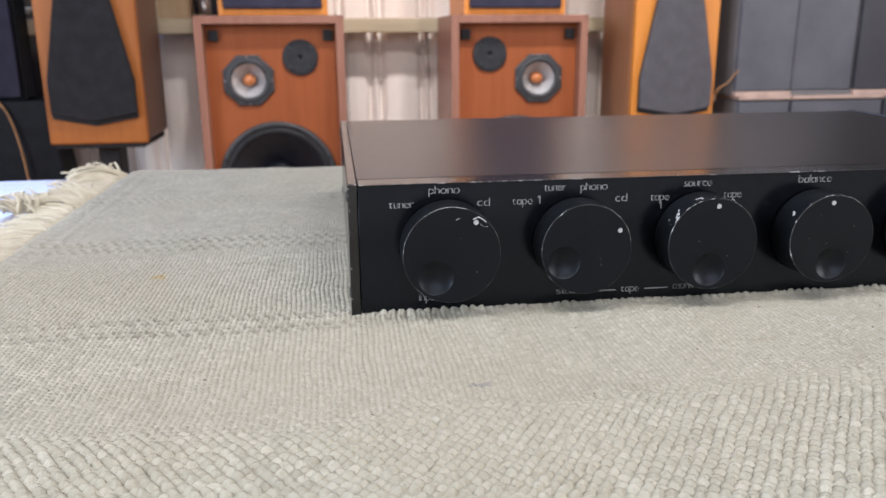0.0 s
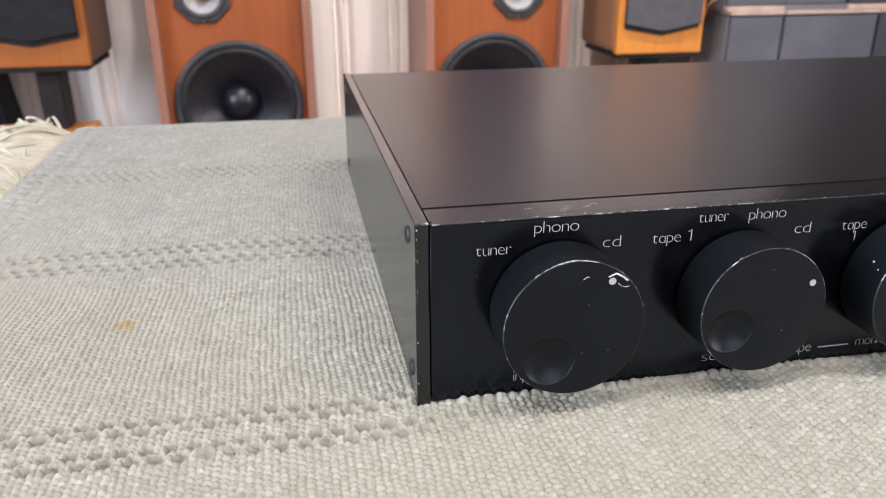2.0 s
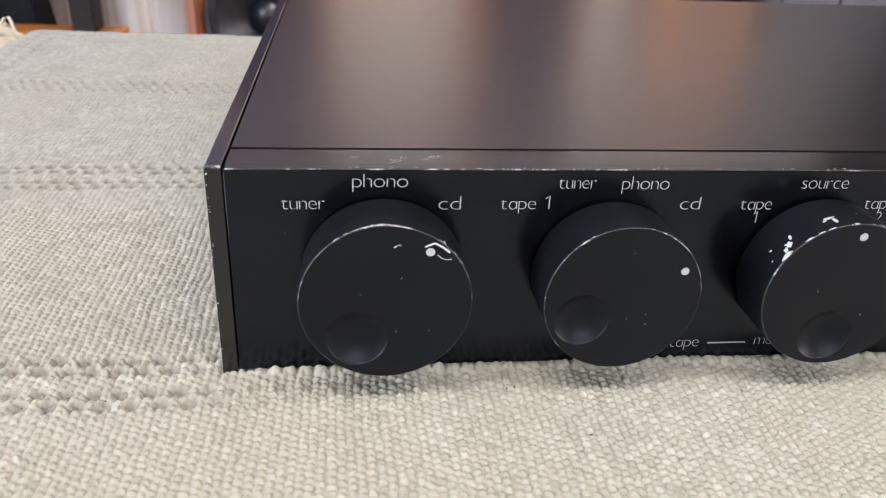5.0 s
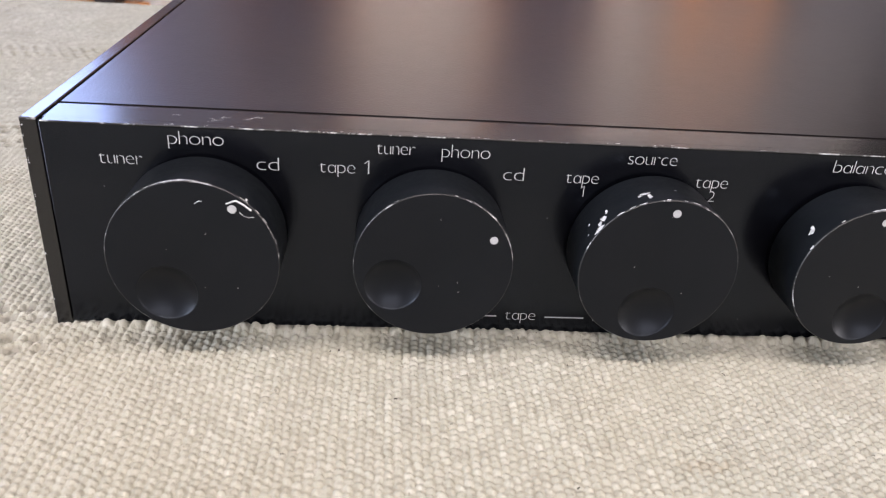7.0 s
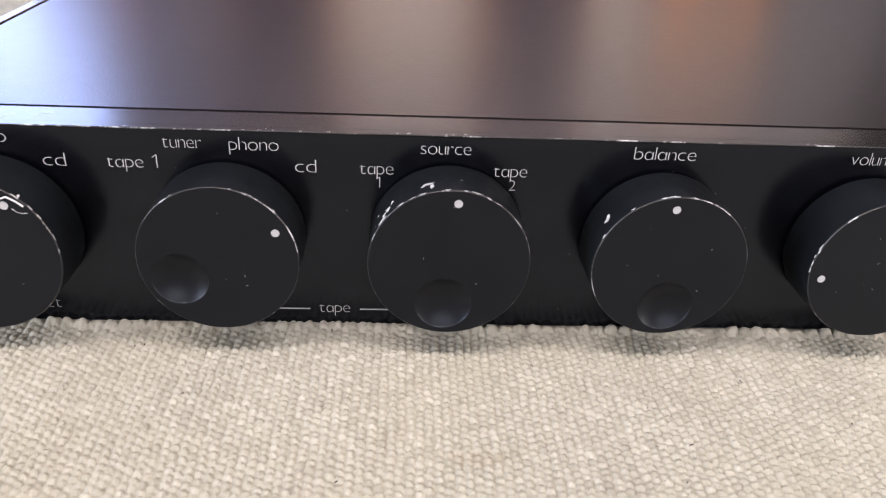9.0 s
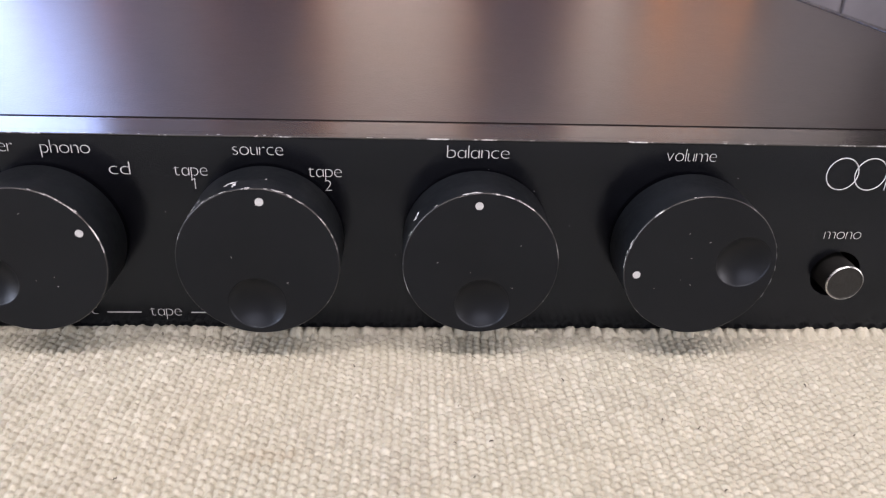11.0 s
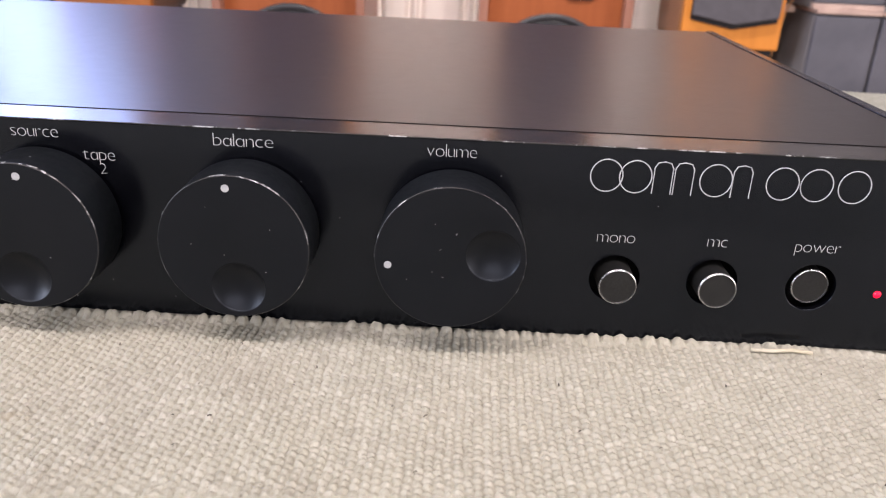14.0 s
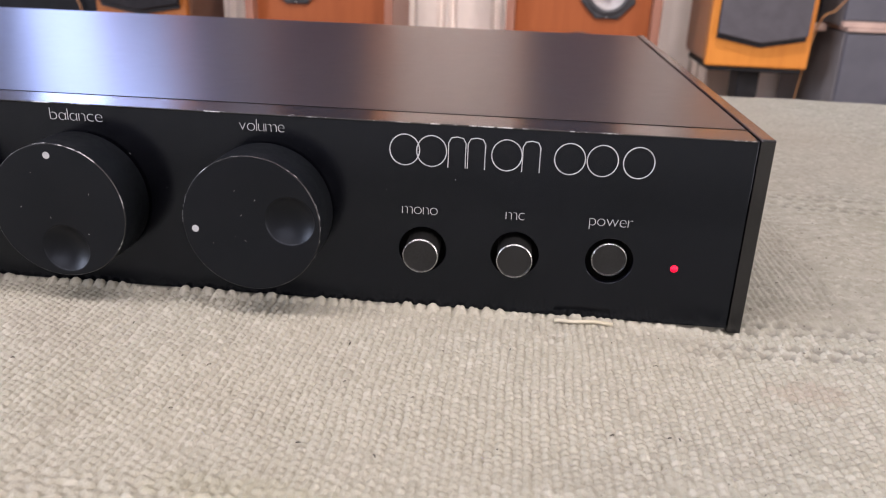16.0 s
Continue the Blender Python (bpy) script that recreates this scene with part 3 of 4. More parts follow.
part("fringe", fr, M_CORD, rug, "knotted cream cotton fringe", smooth=True)

specks = bmesh.new()
rng = random.Random(77)
for i in range(150):
    px, py = rng.uniform(-0.19, 0.62), rng.choice((rng.uniform(-0.14, -0.008), rng.uniform(-0.14, 0.12)))
    if py > -0.006 and 0.0 < px < 0.43:
        continue
    a, ln, z = rng.uniform(0, 3.14), rng.uniform(0.0002, 0.0007), rng.uniform(0.0008, 0.0014)
    d = Vector((math.cos(a) * ln, math.sin(a) * ln, 0))
    mid = Vector((px, py, z))
    tube([mid - d, mid + Vector((0, 0, 0.0002)), mid + d], rng.uniform(0.00010, 0.00022), 4, specks)
tagged(part("lint", specks, M_SPECK), "tiny dark specks of lint scattered on the rug", "lint", kind="stuff")
lint = thing("loose_thread", "short cream loose thread lying on the rug", "thread")
part("thread", tube([(0.372, -0.0045, 0.0022), (0.378, -0.0055, 0.0026), (0.384, -0.0048, 0.0028), (0.390, -0.0052, 0.0024)], 0.0006, 6), M_CORD, lint, smooth=True)

# ---- the amplifier ----
W, D, H, CK = 0.430, 0.277, 0.0615, 0.0042
amp = thing("amplifier", "low black hi-fi amplifier with five worn knobs on a rug", "amplifier", pose(0, 0, 0))
for x0, x1 in ((0, CK), (W - CK, W)):
    cheek = part("side_panel", box(x0, x1, 0, D, 0.0, H, 0.00035, 2), M_CHEEK, amp)
    out = -1 if x0 == 0 else 1
    for sy, sz in ((0.0140, 0.0535), (0.0110, 0.0085), (D - 0.012, 0.0540), (D - 0.012, 0.0090)):
        m = Matrix.Translation((x0 if out < 0 else x1, sy, sz)) @ pose(0, 0, 0, 0, 0, 90 * out)
        scr = part("screw", lathe([(0, -0.0004), (0.0004, -0.0004), (0.0009, 0.0003), (0.0024, -0.0007), (0.0029, -0.0002), (0.0029, 0.001)], 20), M_SCREW, cheek, "dark cross-head screw", at=m, smooth=True)
# worn front edges of the side panels
for x0 in (0.0, W - CK):
    part("worn_corner", box(x0 + 0.0001, x0 + CK - 0.0001, -0.00012, 0.0006, H - 0.0006, H + 0.00012, 0.0002, 1), M_WORN, amp, "edge rubbed to bare metal")

# front plate with its three round openings
HOLES = [(0.3296, 0.0211), (0.3583, 0.0214), (0.3873, 0.0214)]
PX0, PX1, PZ0, PZ1 = CK + 0.0006, W - CK - 0.0006, 0.0018, 0.0608


def holed_plate(outline, holes, half, bevel):
    """A flat plate with round holes through it, in the xy plane."""
    cu = bpy.data.curves.new("plate", "CURVE")
    cu.dimensions, cu.fill_mode, cu.extrude, cu.bevel_depth, cu.bevel_resolution = "2D", "BOTH", half, bevel, 1
    loops = [outline]
    loops += [[(cx + r * math.cos(2 * math.pi * i / 56), cz + r * math.sin(2 * math.pi * i / 56)) for i in range(56)] for cx, cz, r in holes]
    for lp in loops:
        s = cu.splines.new("POLY")
        s.points.add(len(lp) - 1)
        for p, (a, b) in zip(s.points, lp):
            p.co = (a, b, 0, 1)
        s.use_cyclic_u = True
    me = from_curve(cu)
    bm = bmesh.new()
    bm.from_mesh(me)
    bmesh.ops.remove_doubles(bm, verts=bm.verts, dist=1e-6)
    bm.to_mesh(me)
    bm.free()
    me.materials.clear()
    return me


panel = holed_plate([(PX0, PZ0), (PX1, PZ0), (PX1, PZ1), (PX0, PZ1)], [(cx, cz, 0.0075) for cx, cz in HOLES], 0.0013, 0.0002)
panel.transform(pose(0, 0.0015, 0, 90, 0, 0))
panel.materials.append(M_PANEL)
plate = part("front_panel", panel, None, amp)
part("top_strip", box(PX0, PX1, 0.0030, 0.0138, 0.0570, PZ1 + 0.0002), M_STRIP, amp)
part("worn_edge", box(PX0 + 0.0003, PX1 - 0.0003, -0.00012, 0.0031, PZ1 - 0.00035, PZ1 + 0.00022, 0.00025, 2), M_STRIP, amp)
part("rubbed_line", box(PX0 + 0.0003, PX1 - 0.0003, -0.00020, 0.00012, PZ1 - 0.00006, PZ1 + 0.00026, 0.00008, 1), M_WORN, amp, "front edge rubbed to bare metal")
part("lid", box(CK + 0.0005, W - CK - 0.0005, 0.0154, D - 0.0008, 0.0560, 0.0610), M_LID, amp)
part("chassis", box(CK + 0.0003, W - CK - 0.0003, 0.0150, D - 0.003, 0.0020, 0.0555), M_HOLE, amp)
part("bottom_plate", box(CK + 0.0003, W - CK - 0.0003, 0.0032, 0.0148, 0.0019, 0.0030), M_HOLE, amp)

# push buttons: two out, one pressed in
for (cx, cz), fy in zip(HOLES, (-0.0060, -0.0058, 0.0007)):
    b = part("push_button", lathe([(0.0054, 0.013), (0.0054, fy + 0.0006)], 48), M_HOLE, amp, at=pose(cx, 0, cz), smooth=True)
    part("ring", lathe([(0.0055, fy + 0.0006), (0.00540, fy + 0.0001), (0.00518, fy)], 48), M_RING, b, "bright silver rim", smooth=True)
    part("button_face", lathe([(0.00518, fy), (0.0049, fy + 0.0002), (0, fy + 0.0002)], 48), M_BUTTON, b, smooth=False)
part("power_light", lathe([(0, -0.0009), (0.0007, -0.0007), (0.0012, 0.0), (0.0013, 0.002)], 20), M_LED, amp, "glowing red indicator", at=pose(0.4070, 0, 0.0203), smooth=True)

# knobs
KR, KF = 0.0206, -0.0174


def knob_meshes():
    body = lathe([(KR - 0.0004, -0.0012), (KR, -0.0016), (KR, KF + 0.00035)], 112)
    rim = lathe([(KR, KF + 0.00035), (KR - 0.00008, KF + 0.0001), (KR - 0.0002, KF)], 112)
    # flat face round a crisp spherical finger dish
    face = bmesh.new()
    n, dr, dz, deep = 112, 0.0074, -0.0117, 0.0026
    big = (dr * dr + deep * deep) / (2 * deep)
    rim_r = KR - 0.0002
    rings = [(rim_r, 0.0, 0.0), (rim_r * 0.9, dz * 0.1, 0.0), (dr + 0.00035, dz, 0.0), (dr + 0.00012, dz, 0.00003), (dr - 0.0001, dz, 0.00012)]
    for i in range(1, 14):
        r = (dr - 0.0001) * math.cos(math.pi / 2 * i / 14)
        rings.append((r, dz, 0.00012 + deep - (big - math.sqrt(big * big - r * r))))
    grid = [[face.verts.new((r * math.cos(2 * math.pi * k / n), KF + d, cz + r * math.sin(2 * math.pi * k / n))) for k in range(n)] for r, cz, d in rings]
    grid.append([face.verts.new((0, KF + 0.00012 + deep, dz))])
    for a, b in zip(grid, grid[1:]):
        for k in range(n):
            j = (k + 1) % n
            face.faces.new((a[k], a[j], b[j], b[k]) if len(b) > 1 else (a[k], a[j], b[0]))
    bmesh.ops.recalc_face_normals(face, faces=face.faces)
    dot = lathe([(0, KF - 0.00006), (0.00106, KF - 0.00006), (0.00106, KF + 0.0002)], 20, m=Matrix.Translation((0, 0, 0.0171)))
    return [(nm, as_mesh(nm, b, mt, nm != "pointer_dot")) for nm, b, mt in (("knob_body", body, M_KNOB_SIDE_LIT), ("rim", rim, M_WORN), ("knob_face", face, M_KNOB), ("pointer_dot", dot, M_PRINT))]


def chip(bm, centre, e1, e2, w, h, seed):
    """A flake of missing paint: a thin ragged plate in the plane of e1 and e2."""
    r = random.Random(seed)
    n = 9
    vs = []
    nrm = e1.cross(e2).normalized()
    for i in range(n):
        a = 2 * math.pi * i / n
        k = r.uniform(0.45, 1.0)
        vs.append(bm.verts.new(centre + e1 * (w * k * math.cos(a)) + e2 * (h * k * math.sin(a)) + nrm * 0.00004))
    bm.faces.new(vs)


KM = knob_meshes()
KNOBS = [(0.0440, -36, 1.045), (0.1045, -61, 1.0), (0.1637, -5, 1.03), (0.2220, 4, 1.005), (0.2810, 98, 1.0)]
# flakes on each knob: angle from its dot round the rim, place along its side, width, height
FLAKES = [
    [(30, 0.985, 1.8, 0.4), (35, 0.98, 2.2, 0.6), (40, 0.975, 2.4, 0.8), (45, 0.975, 2.3, 0.8), (50, 0.98, 2.2, 0.6), (56, 0.985, 2.0, 0.45), (62, 0.985, 1.5, 0.35), (-14, 0.985, 1.4, 0.45), (-22, 0.985, 1.2, 0.4), (-38, 0.985, 1.4, 0.3), (-4, 0.93, 0.5, 1.2), (-2, 0.98, 1.8, 0.4), (70, 0.98, 0.9, 0.3)],
    [(35, 0.985, 1.5, 0.25), (15, 0.97, 0.7, 0.4), (90, 0.98, 0.8, 0.3), (48, 0.985, 0.9, 0.3)],
    [(60, 0.95, 2.6, 1.4), (54, 0.80, 1.7, 1.9), (50, 0.70, 0.9, 1.3), (58, 0.86, 1.2, 1.4), (66, 0.62, 0.6, 0.6), (21, 0.70, 2.4, 0.9), (19, 0.80, 0.9, 2.4), (25, 0.74, 1.0, 0.7), (-12, 0.975, 2.2, 0.6), (-20, 0.98, 1.4, 0.5), (-4, 0.985, 1.0, 0.4), (8, 0.98, 1.2, 0.45), (26, 0.985, 1.6, 0.5), (34, 0.985, 1.6, 0.4), (42, 0.985, 1.8, 0.45), (-2, 0.62, 0.5, 0.3), (62, 0.97, 1.8, 0.7), (70, 0.8, 0.5, 0.5)],
    [(52, 0.72, 1.9, 1.9), (50, 0.66, 0.9, 1.0), (4, 0.975, 2.6, 0.7), (9, 0.98, 1.8, 0.5), (0, 0.985, 1.6, 0.45), (-12, 0.98, 0.6, 0.3), (32, 0.96, 0.8, 0.4), (-30, 0.985, 0.9, 0.3), (60, 0.98, 1.2, 0.5)],
    [(-8, 0.98, 1.6, 0.6), (-14, 0.985, 1.4, 0.5), (-178, 0.98, 1.6, 0.5), (-188, 0.985, 1.4, 0.4), (-200, 0.985, 1.8, 0.45), (-212, 0.985, 1.5, 0.4), (-28, 0.98, 1.6, 0.4), (-20, 0.97, 0.9, 0.4), (-85, 0.985, 0.8, 0.3), (-170, 0.985, 2.0, 0.3), (-140, 0.985, 1.5, 0.3)],
]
for (kx, ang, wide), flakes in zip(KNOBS, FLAKES):
    hub = part("knob", KM[0][1], None, amp, "round black knob with a finger dish and a white dot", at=pose(kx, 0, 0.0325, 0, -ang, 0))
    hub.matrix_basis = Matrix.Translation((kx, 0, 0.0320)) @ Matrix.Rotation(radians(-ang), 4, "Y") @ Matrix.Diagonal((wide, 1, wide, 1))
    for nm, me in KM[1:]:
        part(nm, me, None, hub)
    fb = bmesh.new()
    for i, (a, s, w, h) in enumerate(flakes):
        t = radians(90 + a)
        out = Vector((math.cos(t), 0, math.sin(t)))
        tan = Vector((-math.sin(t), 0, math.cos(t)))
        chip(fb, out * (KR + 0.00002) + Vector((0, KF * s, 0)), tan, Vector((0, -1, 0)), w * 0.0008, h * 0.0008, i + int(kx * 1000))
    mark = random.Random(int(kx * 5000))
    for i in range(6):
        a, r, turn = mark.uniform(0, 6.3), mark.uniform(0.002, 0.017), mark.uniform(0, 3.1)
        e1 = Vector((math.cos(turn), 0, math.sin(turn)))
        at = Vector((r * math.cos(a), KF - 0.00002, r * math.sin(a)))
        if math.hypot(at.x, at.z + 0.0117) > 0.0082:
            chip(fb, at, e1, Vector((-e1.z, 0, e1.x)), mark.uniform(0.00012, 0.0005), mark.uniform(0.00006, 0.00012), i + 400)
    tagged(part("paint_flakes", fb, M_BARE, hub, "flakes of bare metal"), kind="stuff")
    if kx < 0.05:
        # a hooked scratch beside the dot
        sb = bmesh.new()
        dx, dz = 0.0101, 0.0138
        for pts, r in ((((-0.0013, 0.0014), (0.0009, 0.0023)), 0.00022), (((0.0009, 0.0023), (0.0028, 0.0012), (0.0044, -0.0001)), 0.00026),
                       (((0.0016, -0.0007), (0.0026, -0.0016), (0.0037, -0.0020), (0.0050, -0.0018)), 0.00008), (((-0.0085, 0.0012), (-0.0075, 0.0019), (-0.0068, 0.0018)), 0.0001)):
            m = Matrix.Rotation(radians(ang), 4, "Y")
            tube([m @ Vector((dx + a, KF, dz + b)) for a, b in pts], r, 5, sb)
        part("scratch", sb, M_BARE, hub, "hooked bare metal scratch")

# printed words


def glyph(ch):
    """One thin letter at unit x-height, its left edge at 0; the a is round and the 1 has a flag."""
    round_a = ch == "a"
    cu = bpy.data.curves.new("letter", "FONT")
    cu.body, cu.size, cu.fill_mode, cu.resolution_u = {"a": "\u0251", "1": "\U0001d7e3"}.get(ch, ch), 1.0, "FRONT", 8
    cu.offset = -0.017 if round_a or ch == "1" else -0.0228
    me = from_curve(cu)
    k = 1 / (0.537 if round_a else 0.431)
    co = np.empty(len(me.vertices) * 3)
    me.vertices.foreach_get("co", co)
    left, right = co[0::3].min(), co[0::3].max()
    me.transform(Matrix.Diagonal((k, k, 1, 1)) @ Matrix.Translation((-left, 0.0, 0)))
    return me, (right - left) * k


def word(body, x0, x1, base, xheight=0.00238):
    """Letters set side by side and fitted between x0 and x1."""
    bm = bmesh.new()
    pen = 0.0
    for ch in body:
        if ch == " ":
            pen += 0.75
            continue
        me, wide = glyph(ch)
        me.transform(Matrix.Translation((pen, 0, 0)))
        bm.from_mesh(me)
        pen += wide + 0.16
    pen -= 0.16
    single = 0.85 if len(body) == 1 else 1.0
    sx = (x1 - x0) / pen if len(body) > 1 else single * xheight
    bm.transform(pose(0, 0, 0, 90, 0, 0) @ Matrix.Diagonal((sx, single * xheight, 1, 1)))
    part("printed_word", bm, M_PRINT, plate, "thin white printed word", at=pose(x0, -0.00024, base))


for w in (("tuner", 0.0182, 0.0291, 0.0501), ("phono", 0.0360, 0.0500, 0.0561), ("cd", 0.0580, 0.0638, 0.0499), ("tape 1", 0.0742, 0.0872, 0.0499),
          ("tuner", 0.0890, 0.0990, 0.0557), ("phono", 0.1060, 0.1188, 0.0555), ("cd", 0.1228, 0.1284, 0.0497), ("tape", 0.1398, 0.1488, 0.0496), ("1", 0.1442, 0.1449, 0.0457),
          ("source", 0.1558, 0.1693, 0.0557), ("tape", 0.1756, 0.1847, 0.0497), ("2", 0.1800, 0.1815, 0.0457), ("balance", 0.2130, 0.2300, 0.0557), ("volume", 0.2730, 0.2870, 0.0557),
          ("mono", 0.3230, 0.3340, 0.0326), ("mc", 0.3548, 0.3606, 0.0328), ("power", 0.3800, 0.3930, 0.0326),
          ("input select", 0.0310, 0.0548, 0.0061), ("select", 0.0960, 0.1130, 0.0060), ("tape", 0.1278, 0.1368, 0.0056), ("monitor", 0.1540, 0.1692, 0.0058)):
    word(*w)
for x0, x1 in ((0.1155, 0.1252), (0.1396, 0.1512)):
    part("printed_line", box(x0, x1, -0.0003, 0.0001, 0.0066, 0.00685), M_PRINT, plate)

# the maker's sign, as plain thin loops and strokes
def stroke(pts, r=0.00017):
    part("sign_stroke", tube([(x, -0.00022, z) for x, z in pts], r, 4), M_PRINT, plate, "thin white line of the sign")


def loop(cx, cz, rx, rz, a0=0, a1=360):
    n = 28
    stroke([(cx + rx * math.cos(radians(a0 + (a1 - a0) * i / n)), cz + rz * math.sin(radians(a0 + (a1 - a0) * i / n))) for i in range(n + 1)])


SZ, SR = 0.0527, 0.0047
for cx, kind in ((0.3235, 0), (0.3316, 0), (0.3392, 1), (0.3450, 1), (0.3540, 0), (0.3612, 1), (0.3725, 0), (0.3820, 0), (0.3925, 0)):
    if kind:
        stroke([(cx - 0.0026, SZ - SR), (cx - 0.0026, SZ + 0.6 * SR), (cx - 0.0018, SZ + 0.92 * SR), (cx, SZ + SR), (cx + 0.0018, SZ + 0.92 * SR), (cx + 0.0026, SZ + 0.6 * SR), (cx + 0.0026, SZ - SR)])
    else:
        loop(cx, SZ, 0.0045, SR)

# scuffs on the top strip and specks of missing paint on the plate
scuff = bmesh.new()
rng = random.Random(21)
for i in range(30):
    px = rng.choice((rng.uniform(0.03, 0.07), rng.uniform(0.02, 0.41), rng.uniform(0.1, 0.2)))
    chip(scuff, Vector((px, rng.uniform(0.0001, 0.0012), PZ1 + 0.00024)), Vector((1, 0, 0)), Vector((0, 1, 0)), rng.uniform(0.0002, 0.0009), rng.uniform(0.00006, 0.00018), i)
for i in range(9):
    px, py, a = rng.uniform(0.036, 0.062), rng.uniform(0.003, 0.011), rng.uniform(-0.6, 1.0)
    chip(scuff, Vector((px, py, PZ1 + 0.00024)), Vector((math.cos(a), math.sin(a), 0)), Vector((-math.sin(a), math.cos(a), 0)), rng.uniform(0.0008, 0.0032), 0.00008, i + 50)
for i in range(14):
    cz = rng.choice((rng.uniform(0.030, 0.061), rng.uniform(0.048, 0.061), rng.uniform(0.004, 0.061)))
    chip(scuff, Vector((-0.00012, rng.uniform(0.0, 0.0009), cz)), Vector((0, -1, 0)), Vector((0, 0, 1)), rng.uniform(0.0001, 0.0004), rng.uniform(0.0001, 0.0006), i + 200)
    chip(scuff, Vector((rng.uniform(0.0002, 0.0007), -0.00012, cz + rng.uniform(-0.001, 0.001))), Vector((1, 0, 0)), Vector((0, 0, 1)), rng.uniform(0.0001, 0.0003), rng.uniform(0.0001, 0.0004), i + 230)
for i in range(26):
    chip(scuff, Vector((rng.uniform(0.01, 0.42), -0.00022, rng.uniform(0.006, 0.058))), Vector((1, 0, 0)), Vector((0, 0, 1)), rng.uniform(0.00006, 0.00018), rng.uniform(0.00006, 0.00018), i + 90)
for i in range(22):
    chip(scuff, Vector((rng.uniform(0.01, 0.42), rng.uniform(0.02, 0.2), 0.06095)), Vector((1, 0, 0)), Vector((0, 1, 0)), rng.uniform(0.0001, 0.0004), rng.uniform(0.0001, 0.0003), i + 140)
tagged(part("scuffs", scuff, M_BARE, amp, "scratches and specks of bare metal"), kind="stuff")


# ---- the loudspeakers behind ----
def low_stand(x0, x1, y0, y1, top):
    t = thing("speaker_stand", "low black speaker stand on the floor", "stand", pose((x0 + x1) / 2, (y0 + y1) / 2, FLOOR), group="low stands")
    hw, hd, h = (x1 - x0) / 2, (y1 - y0) / 2, top - FLOOR
    part("top_plate", box(-hw, hw, -hd, hd, h - 0.02, h, 0.002), M_BLACK, t)
    for sx in (-1, 1):
        for sy in (-1, 1):
            part("leg", box(sx * (hw - 0.02) - 0.015, sx * (hw - 0.02) + 0.015, sy * (hd - 0.02) - 0.015, sy * (hd - 0.02) + 0.015, 0, h - 0.02), M_BLACK, t)


def teak_speaker(x0, x1, mid, tweet, woof):
    """Large cabinet with the drivers bare; the baffle lies behind a mitred front frame."""
    z0, z1, yf, yb, yr = -0.50, 0.179, 1.80, 1.838, 2.10
    t = thing("floor_speaker", "large teak three-way loudspeaker with its grille off, drivers bare", "loudspeaker", group="teak speakers")
    f = 0.021
    for nm, pts in (("frame_top", [(x0, z1), (x1, z1), (x1 - f, z1 - f), (x0 + f, z1 - f)]), ("frame_bottom", [(x0, z0), (x1, z0), (x1 - f, z0 + f), (x0 + f, z0 + f)]),
                    ("frame_side", [(x0, z0), (x0 + f, z0 + f), (x0 + f, z1 - f), (x0, z1)]), ("frame_side", [(x1, z0), (x1 - f, z0 + f), (x1 - f, z1 - f), (x1, z1)])):
        part(nm, prism(pts, yf, yr, 0.0015), M_TEAK_EDGE, t)
    me = holed_plate([(x0 + f, z0 + f), (x1 - f, z0 + f), (x1 - f, z1 - f), (x0 + f, z1 - f)], [(*mid, 0.050), (*woof, 0.150)], 0.008, 0.0)
    me.transform(pose(0, yb + 0.008, 0, 90, 0, 0))
    me.materials.append(M_TEAK)
    part("baffle", me, None, t)
    part("back", box(x0 + f, x1 - f, yr - 0.02, yr, z0 + f, z1 - f), M_TEAK, t)
    for cx in (x0 + 0.043, x1 - 0.043):
        part("grille_catch", box(cx - 0.013, cx + 0.013, yb - 0.012, yb, z1 - 0.064, z1 - 0.036, 0.002), M_BLACK, t, "small black grille catch")
    # mid-range: eight-sided flange, silver flare, orange dome
    md = part("midrange", lathe([(0.071, 0.0), (0.071, -0.006), (0.067, -0.008), (0.050, -0.008)], 8, m=pose(0, 0, 0, 0, 22.5, 0)), M_FLANGE, t, at=pose(mid[0], yb, mid[1]))
    part("ring", lathe([(0.057, -0.008), (0.055, -0.0105), (0.047, -0.0105), (0.044, -0.006)], 40), M_FLANGE, md, smooth=True)
    part("flare", lathe([(0.0445, -0.0062), (0.038, 0.004), (0.028, 0.018), (0.017, 0.030)], 40), M_HORN, md, "silver flare", smooth=True)
    part("dome", lathe([(0.0165, 0.031), (0.016, 0.012), (0.011, 0.004), (0, 0.001)], 28), M_COPPER, md, "orange dome", smooth=True)
    for k in range(4):
        a = radians(90 * k)
        part("screw", lathe([(0, -0.0100), (0.0018, -0.0097), (0.0022, -0.008)], 10), M_RING, md, at=pose(0.0615 * math.cos(a), 0, 0.0615 * math.sin(a)), smooth=True)
    tw = part("tweeter", lathe([(0.047, 0.0), (0.047, -0.005), (0.045, -0.006), (0.034, -0.0065), (0.028, -0.0055), (0.012, -0.0065), (0.006, -0.007), (0.0045, -0.001), (0, -0.001)], 40), M_DISC, t, at=pose(tweet[0], yb, tweet[1]), smooth=True)
    for k in range(4):
        a = radians(45 + 90 * k)
        part("screw", lathe([(0, -0.0095), (0.0028, -0.009), (0.003, -0.006)], 10), M_SCREW, tw, at=pose(0.036 * math.cos(a), 0, 0.036 * math.sin(a)), smooth=True)
    wf = part("woofer", lathe([(0.159, 0.0), (0.159, -0.008), (0.156, -0.011), (0.144, -0.011), (0.142, -0.006)], 72), M_FLANGE, t, at=pose(woof[0], yb, woof[1]), smooth=True)
